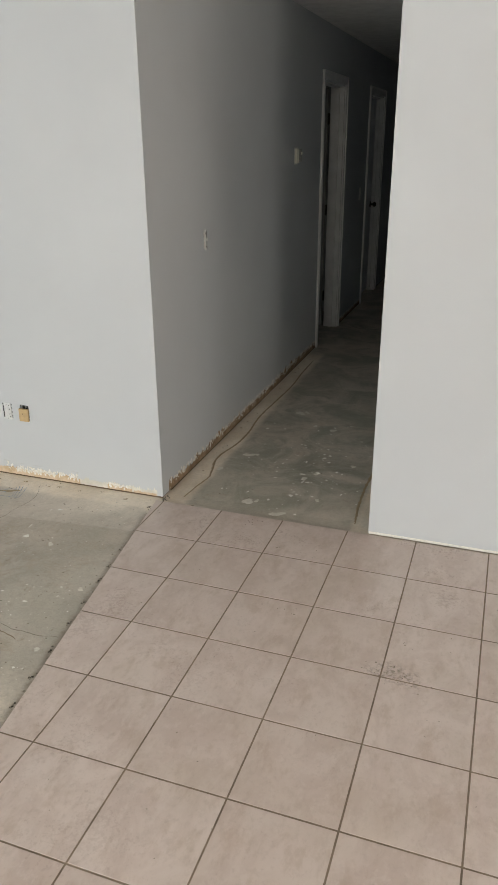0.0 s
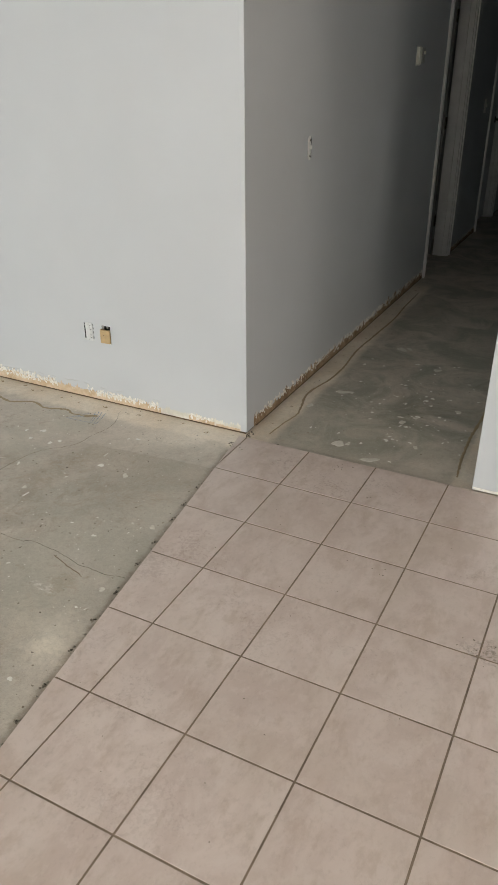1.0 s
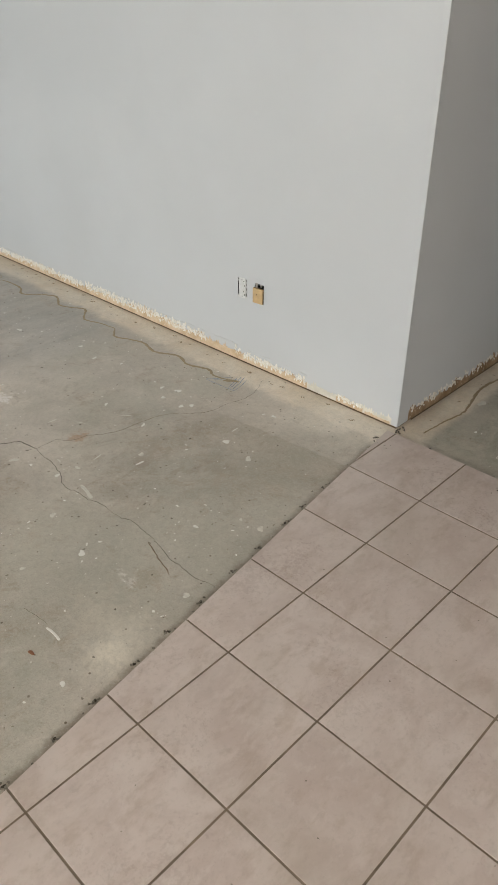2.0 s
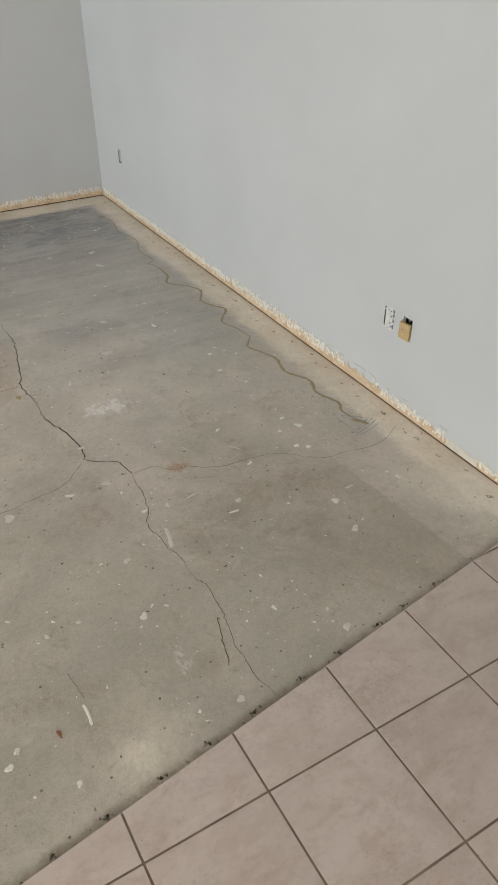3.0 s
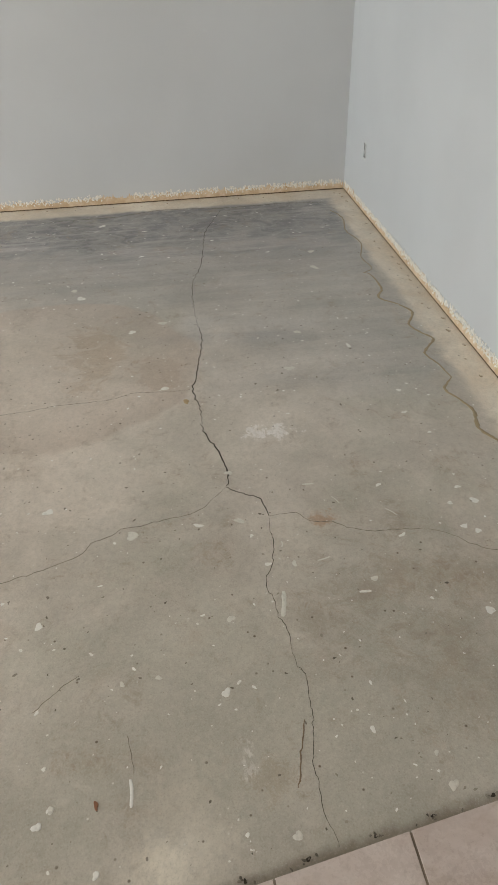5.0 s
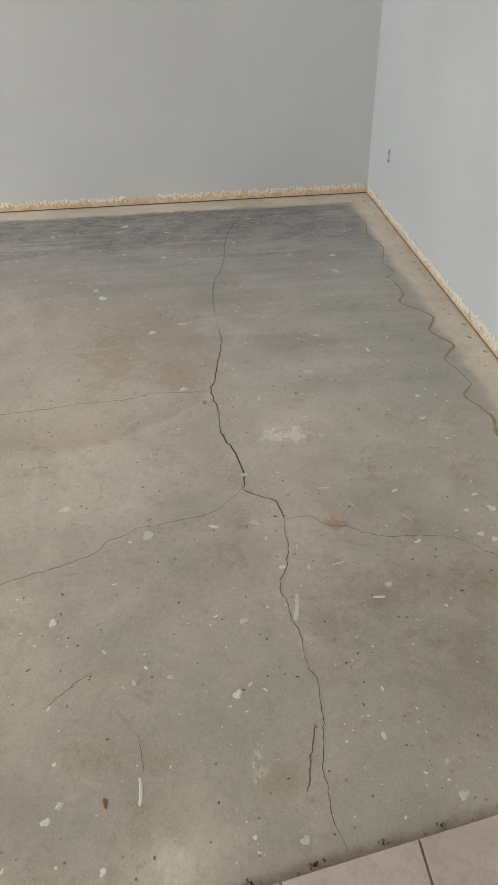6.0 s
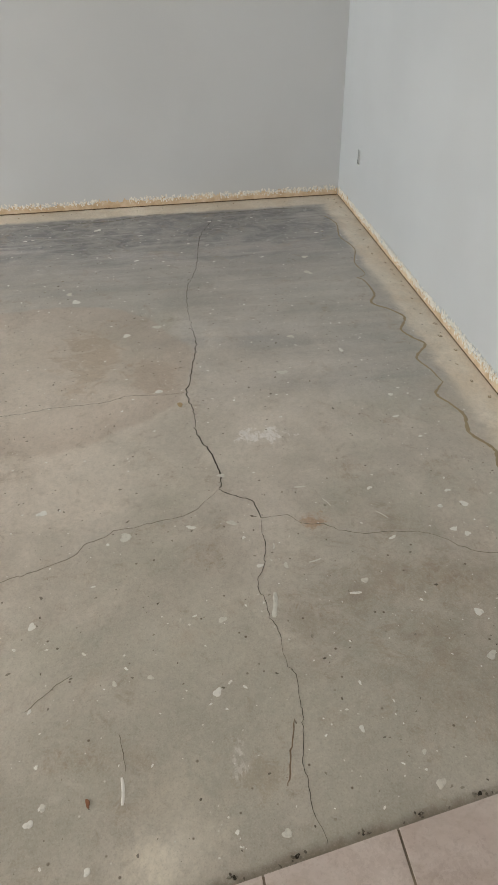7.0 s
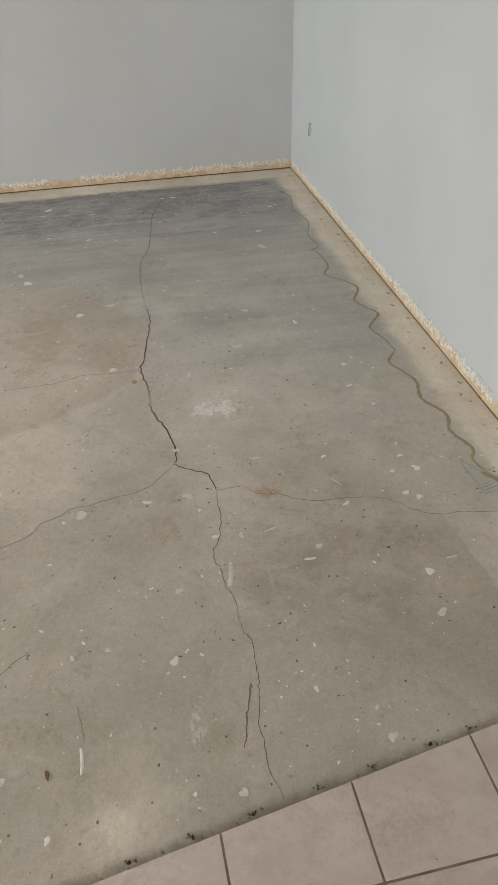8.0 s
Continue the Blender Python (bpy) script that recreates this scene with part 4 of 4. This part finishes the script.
drips([(-1.224, -1.17, 0.019), (-2.631, -0.986, 0.017), (-3.065, -1.411, 0.015), (-2.125, -0.48, 0.017), (-0.847, -0.909, 0.010), (-1.235, -0.828, 0.013), (-0.609, -0.214, 0.014), (-0.245, -0.847, 0.011), (-2.43, -0.38, 0.015),
       (-1.021, -0.691, 0.010), (-0.922, -0.472, 0.010), (-0.376, -0.488, 0.006), (-0.685, -1.213, 0.008), (-0.69, -1.12, 0.008), (-0.389, -1.376, 0.008), (-3.33, -0.11, 0.02), (-3.12, -0.14, 0.02), (-1.48, -0.83, 0.012)],
      SMEAR, "scraped grey-white plaster mark on the slab", "plaster_mark")
drips([(0.08, 0.452, 0.03), (0.12, 0.47, 0.014), (0.255, 0.372, 0.03), (-0.19, 0.77, 0.018), (-0.10, 0.995, 0.026), (-0.06, 1.01, 0.014), (-0.01, 1.735, 0.032), (0.03, 1.76, 0.02), (0.262, 1.503, 0.022), (0.275, 0.79, 0.017), (0.25, 0.84, 0.012),
       (0.488, 1.02, 0.014), (0.32, 0.86, 0.012), (0.4, 0.57, 0.012)], SMEAR, "scraped plaster mark on the hall slab", "plaster_mark")
drips([(0.141, 1.543, 0.012), (0.263, 0.578, 0.010), (0.285, 0.6, 0.007), (-0.129, 1.412, 0.010), (-0.024, 1.437, 0.007), (0.304, 0.749, 0.010), (0.313, 1.08, 0.012), (0.335, 1.12, 0.009), (0.30, 1.13, 0.008), (0.35, 1.03, 0.008), (0.325, 0.88, 0.010),
       (0.17, 0.5, 0.009), (0.42, 0.92, 0.008), (0.23, 1.0, 0.008)], WHITE_SPOT, "dried drip of white paint on the hall slab", "paint_spot")
for (x0, y0), (x1, y1), w in (((-0.43, -1.2), (-0.365, -1.2), 0.008), ((-0.92, -0.745), (-0.83, -0.765), 0.013), ((-1.21, -0.35), (-1.17, -0.32), 0.004), 
                            ((-1.374, -0.59), (-1.372, -0.55), 0.007), ((-1.02, -0.62), (-1.03, -0.58), 0.006), ((-0.88, -0.53), (-0.878, -0.495), 0.008), ((-1.12, -0.712), (-1.095, -0.716), 0.005), ((-1.3, -0.51), (-1.26, -0.49), 0.003), ((-0.79, -0.12), (-0.793, -0.085), 0.006)):
    bm = ribbon([(x0, y0), ((x0 + x1) / 2, (y0 + y1) / 2 + 0.003), (x1, y1)], w, 0.0009, 0.01, 0.0003, r, SLAB, True, None, 0.15)
    tagged(part("paint_streak", bm, WHITE_SPOT if w == 0.008 else SMEAR), "short pale streak of dried paint on the slab", "paint spot", "paint spots on the slab")

RUST = speck_material("rust", (0.24, 0.10, 0.05), (0.30, 0.15, 0.08), 0.85)
OCHRE = speck_material("ochre_putty", (0.42, 0.30, 0.16), (0.5, 0.38, 0.22), 0.8)
for x, y, rx, ry, material, label in ((-0.383, -1.277, 0.011, 0.005, RUST, "small rust-brown chip lying on the slab"), (-1.952, -0.935, 0.02, 0.009, OCHRE, "ochre crumb of old putty beside the crack")):
    bm = bmesh.new()
    blob(bm, x, y, SLAB, rx, ry, 0.3, 0.003, r, 12)
    tagged(part("chip", bm, material), label, "debris")

flecks, dirt = bmesh.new(), bmesh.new()
for k in range(2500):
    x, y = r.uniform(-4.2, -0.1), r.uniform(-2.6, 0.2)
    if x > cut_edge(y) - 0.03:
        continue
    s = r.choice((0.0018, 0.002, 0.0025, 0.003, 0.004, 0.006))
    if noise.noise((x * 1.1, y * 1.1, 4.0)) + r.uniform(-0.5, 0.5) < 0.08:
        blob(dirt if r.random() < 0.6 else flecks, x, y, SLAB, s * 0.8, s * 0.55, r.uniform(0, 3), 0.0006, r, 6)
    else:
        blob(flecks if r.random() < 0.7 else dirt, x, y, SLAB, s * 1.2, s * 0.7, r.uniform(0, 3), 0.0006, r, 7)
for k in range(110):
    x, y = r.gauss(0.27, 0.2), r.gauss(0.95, 0.4)
    if -0.18 < x < 0.6 and y > 0.33:
        s = r.choice((0.003, 0.004, 0.006, 0.009))
        blob(flecks, x, y, SLAB, s, s * 0.6, r.uniform(0, 3), 0.0007, r, 7)
for k in range(60):
    x, y = r.uniform(-4.22, -3.3), r.uniform(-2.4, 0.1)
    s = r.choice((0.003, 0.004, 0.006, 0.009))
    blob(flecks, x, y, SLAB, s * 0.7, s * r.uniform(0.8, 2.2), r.uniform(-0.4, 0.4), 0.0007, r, 8)
tagged(part("paint_flecks", flecks, WHITE_SPOT, floor, "tiny white paint flecks"), kind="stuff")
tagged(part("dirt_specks", dirt, CRUMB, floor, "tiny dark specks of dirt"), kind="stuff")

marks = bmesh.new()


def nail_mark(x, y, s):
    """A rusty ring with a chip in the middle."""
    turn, n = r.uniform(-0.6, 0.6), 10
    inner, outer = [], []
    for k in range(n):
        a = 6.2832 * k / n
        w = 1 + r.uniform(-0.2, 0.2)
        dx, dy = s * w * math.cos(a), 0.6 * s * w * math.sin(a)
        dx, dy = dx * math.cos(turn) - dy * math.sin(turn), dx * math.sin(turn) + dy * math.cos(turn)
        outer.append(marks.verts.new((x + dx, y + dy, SLAB + 0.0003)))
        q = r.uniform(0.5, 0.75)
        inner.append(marks.verts.new((x + q * dx, y + q * dy, SLAB + 0.0011)))
    for k in range(n - r.randrange(0, 4)):
        marks.faces.new((outer[k], outer[(k + 1) % n], inner[(k + 1) % n], inner[k]))
    blob(marks, x + 0.2 * s, y, SLAB, s * 0.3, s * 0.22, r.uniform(0, 3), 0.0012, r, 7)


x = -4.25
while x < -0.45:
    nail_mark(x, 0.295 + r.uniform(-0.022, 0.028), r.uniform(0.007, 0.014))
    x += r.uniform(0.05, 0.17)
y = -2.6
while y < 0.3:
    nail_mark(WALL_C + 0.06 + r.uniform(-0.02, 0.025), y, r.uniform(0.005, 0.010))
    y += r.uniform(0.1, 0.24)
y = 0.5
while y < 3.2:
    nail_mark(CORNER + 0.05 + r.uniform(-0.018, 0.02), y, r.uniform(0.004, 0.010))
    y += r.uniform(0.07, 0.22)
tagged(part("nail_marks", marks, POCK, floor, "rusty pock marks left by tack strip nails"), kind="stuff")

# ---- tiled field: setting bed, crumbs, tiles ----
LOW_Y, TOP_Y, RIGHT_X = -16 * TILE, TILE - 0.003, 16 * TILE


def clipped(poly):
    """The part of a polygon on the tiled side of the cut edge."""
    out = []
    for (ax, ay), (bx, by) in zip(poly, poly[1:] + poly[:1]):
        da, db = ax - cut_edge(ay), bx - cut_edge(by)
        if da >= 0:
            out.append((ax, ay))
        if da * db < 0:
            t = da / (da - db)
            out.append((ax + (bx - ax) * t, ay + (by - ay) * t))
    return out


def prism(poly, z0, z1, inset):
    """A tile: upright sides, a small chamfer and a flat top."""
    bm = bmesh.new()
    cx, cy = sum(p[0] for p in poly) / len(poly), sum(p[1] for p in poly) / len(poly)

    def ring(d, z):
        vs = []
        for px, py in poly:
            dx, dy = px - cx, py - cy
            k = max(1e-6, math.hypot(dx, dy))
            vs.append(bm.verts.new((px - dx / k * d, py - dy / k * d, z)))
        return vs

    rings = [ring(0, z0), ring(0, z1 - inset), ring(inset * 0.6, z1 - inset * 0.3), ring(inset * 1.6, z1)]
    for lo, hi in zip(rings, rings[1:]):
        for k in range(len(poly)):
            bm.faces.new((lo[k], lo[(k + 1) % len(poly)], hi[(k + 1) % len(poly)], hi[k]))
    bm.faces.new(rings[-1])
    bmesh.ops.recalc_face_normals(bm, faces=bm.faces)
    return bm


bed = clipped([(-1.0, LOW_Y), (RIGHT_X, LOW_Y), (RIGHT_X, TOP_Y), (-1.0, TOP_Y)])
bm = bmesh.new()
lower, upper = ([bm.verts.new((x + 0.003, y, z)) for x, y in bed] for z in (SLAB, -0.0009))
bm.faces.new(upper)
for k in range(len(bed)):
    bm.faces.new((lower[k], lower[(k + 1) % len(bed)], upper[(k + 1) % len(bed)], upper[k]))
tile_floor = structure("tile_floor", bm, JOINT, "beige ceramic tile field with grey-brown grout, cut at a slant", "tiles")

bm = bmesh.new()
y = 0.26
while y > -2.6:
    if r.random() < 0.55:
        blob(bm, cut_edge(y) - abs(r.gauss(0, 0.006)), y, SLAB, r.uniform(0.0015, 0.005), r.uniform(0.0015, 0.004), r.uniform(0, 3), r.uniform(0.001, 0.004), r, 7)
    y -= r.uniform(0.006, 0.03)
holes = bmesh.new()
for k, y in enumerate((0.24, -0.16, -0.295, -0.40, -0.548, -0.684, -0.836, -0.973, -1.11, -1.25, -1.38, -1.526)):
    blob(holes, cut_edge(y) - 0.017, y, SLAB + 0.0003, r.uniform(0.004, 0.007), r.uniform(0.0035, 0.0055), r.uniform(0, 3), 0.0006, r, 10)
    for j in range(6):
        blob(bm, cut_edge(y) - 0.017 + r.gauss(0, 0.006), y + r.gauss(0, 0.008), SLAB, r.uniform(0.0015, 0.005), r.uniform(0.0015, 0.004), r.uniform(0, 3), r.uniform(0.001, 0.004), r, 8)
for k in range(22):
    x = r.uniform(-0.3, 0.68)
    blob(bm, x, TOP_Y + abs(r.gauss(0.003, 0.006)), SLAB, r.uniform(0.003, 0.007), 0.003, r.uniform(0, 3), r.uniform(0.002, 0.005), r, 7)
tagged(part("anchor_holes", holes, CRACK, floor, "small dark anchor holes along the tile edge"), kind="stuff")
tagged(part("mortar_crumbs", bm, CRUMB), "dark crumbs of broken mortar along the tile edge", "rubble", "", "stuff")
bm = bmesh.new()
for x, y, n, s in ((0.92, -0.57, 14, 0.03), (1.01, -0.61, 12, 0.035), (0.35, 0.061, 5, 0.006), (0.18, 0.235, 12, 0.03), (-0.28, 0.2, 7, 0.02), (0.52, -0.37, 5, 0.02), (0.98, -0.42, 4, 0.02)):
    for _ in range(n):
        blob(bm, x + r.gauss(0, s), y + r.gauss(0, s * 0.6), 0.0, r.uniform(0.001, 0.004), r.uniform(0.001, 0.003), r.uniform(0, 3), 0.001, r, 6)
for _ in range(70):
    blob(bm, r.uniform(-0.2, 1.6), r.uniform(-2.2, 0.25), 0.0, r.uniform(0.001, 0.003), r.uniform(0.001, 0.002), r.uniform(0, 3), 0.0008, r, 6)
tagged(part("grit", bm, CRUMB), "dark grit scattered on the tiles", "grit", "", "stuff")

half = (TILE - GROUT) / 2
whole = mesh_of("tile", prism([(-half, -half), (half, -half), (half, half), (-half, half)], SLAB + 0.001, 0.0, 0.0006), CERAMIC)
for i in range(-2, 16):
    for j in range(-16, 1):
        cx, cy = (i + 0.5) * TILE, (j + 0.5) * TILE
        if cx - half > RIGHT_X:
            continue
        square = [(cx - half, cy - half), (cx + half, cy - half), (cx + half, cy + half), (cx - half, cy + half)]
        kept = clipped(square)
        if len(kept) < 3:
            continue
        if kept == square:
            ob = new("tile", whole)
            ob.matrix_world = pose(cx, cy, r.uniform(-0.0003, 0.0003), r.gauss(0, 0.06), r.gauss(0, 0.06), 0)
        else:
            ob = new("tile", mesh_of("tile", prism(kept, SLAB + 0.001, 0.0, 0.0006), CERAMIC))
        ob.parent = tile_floor
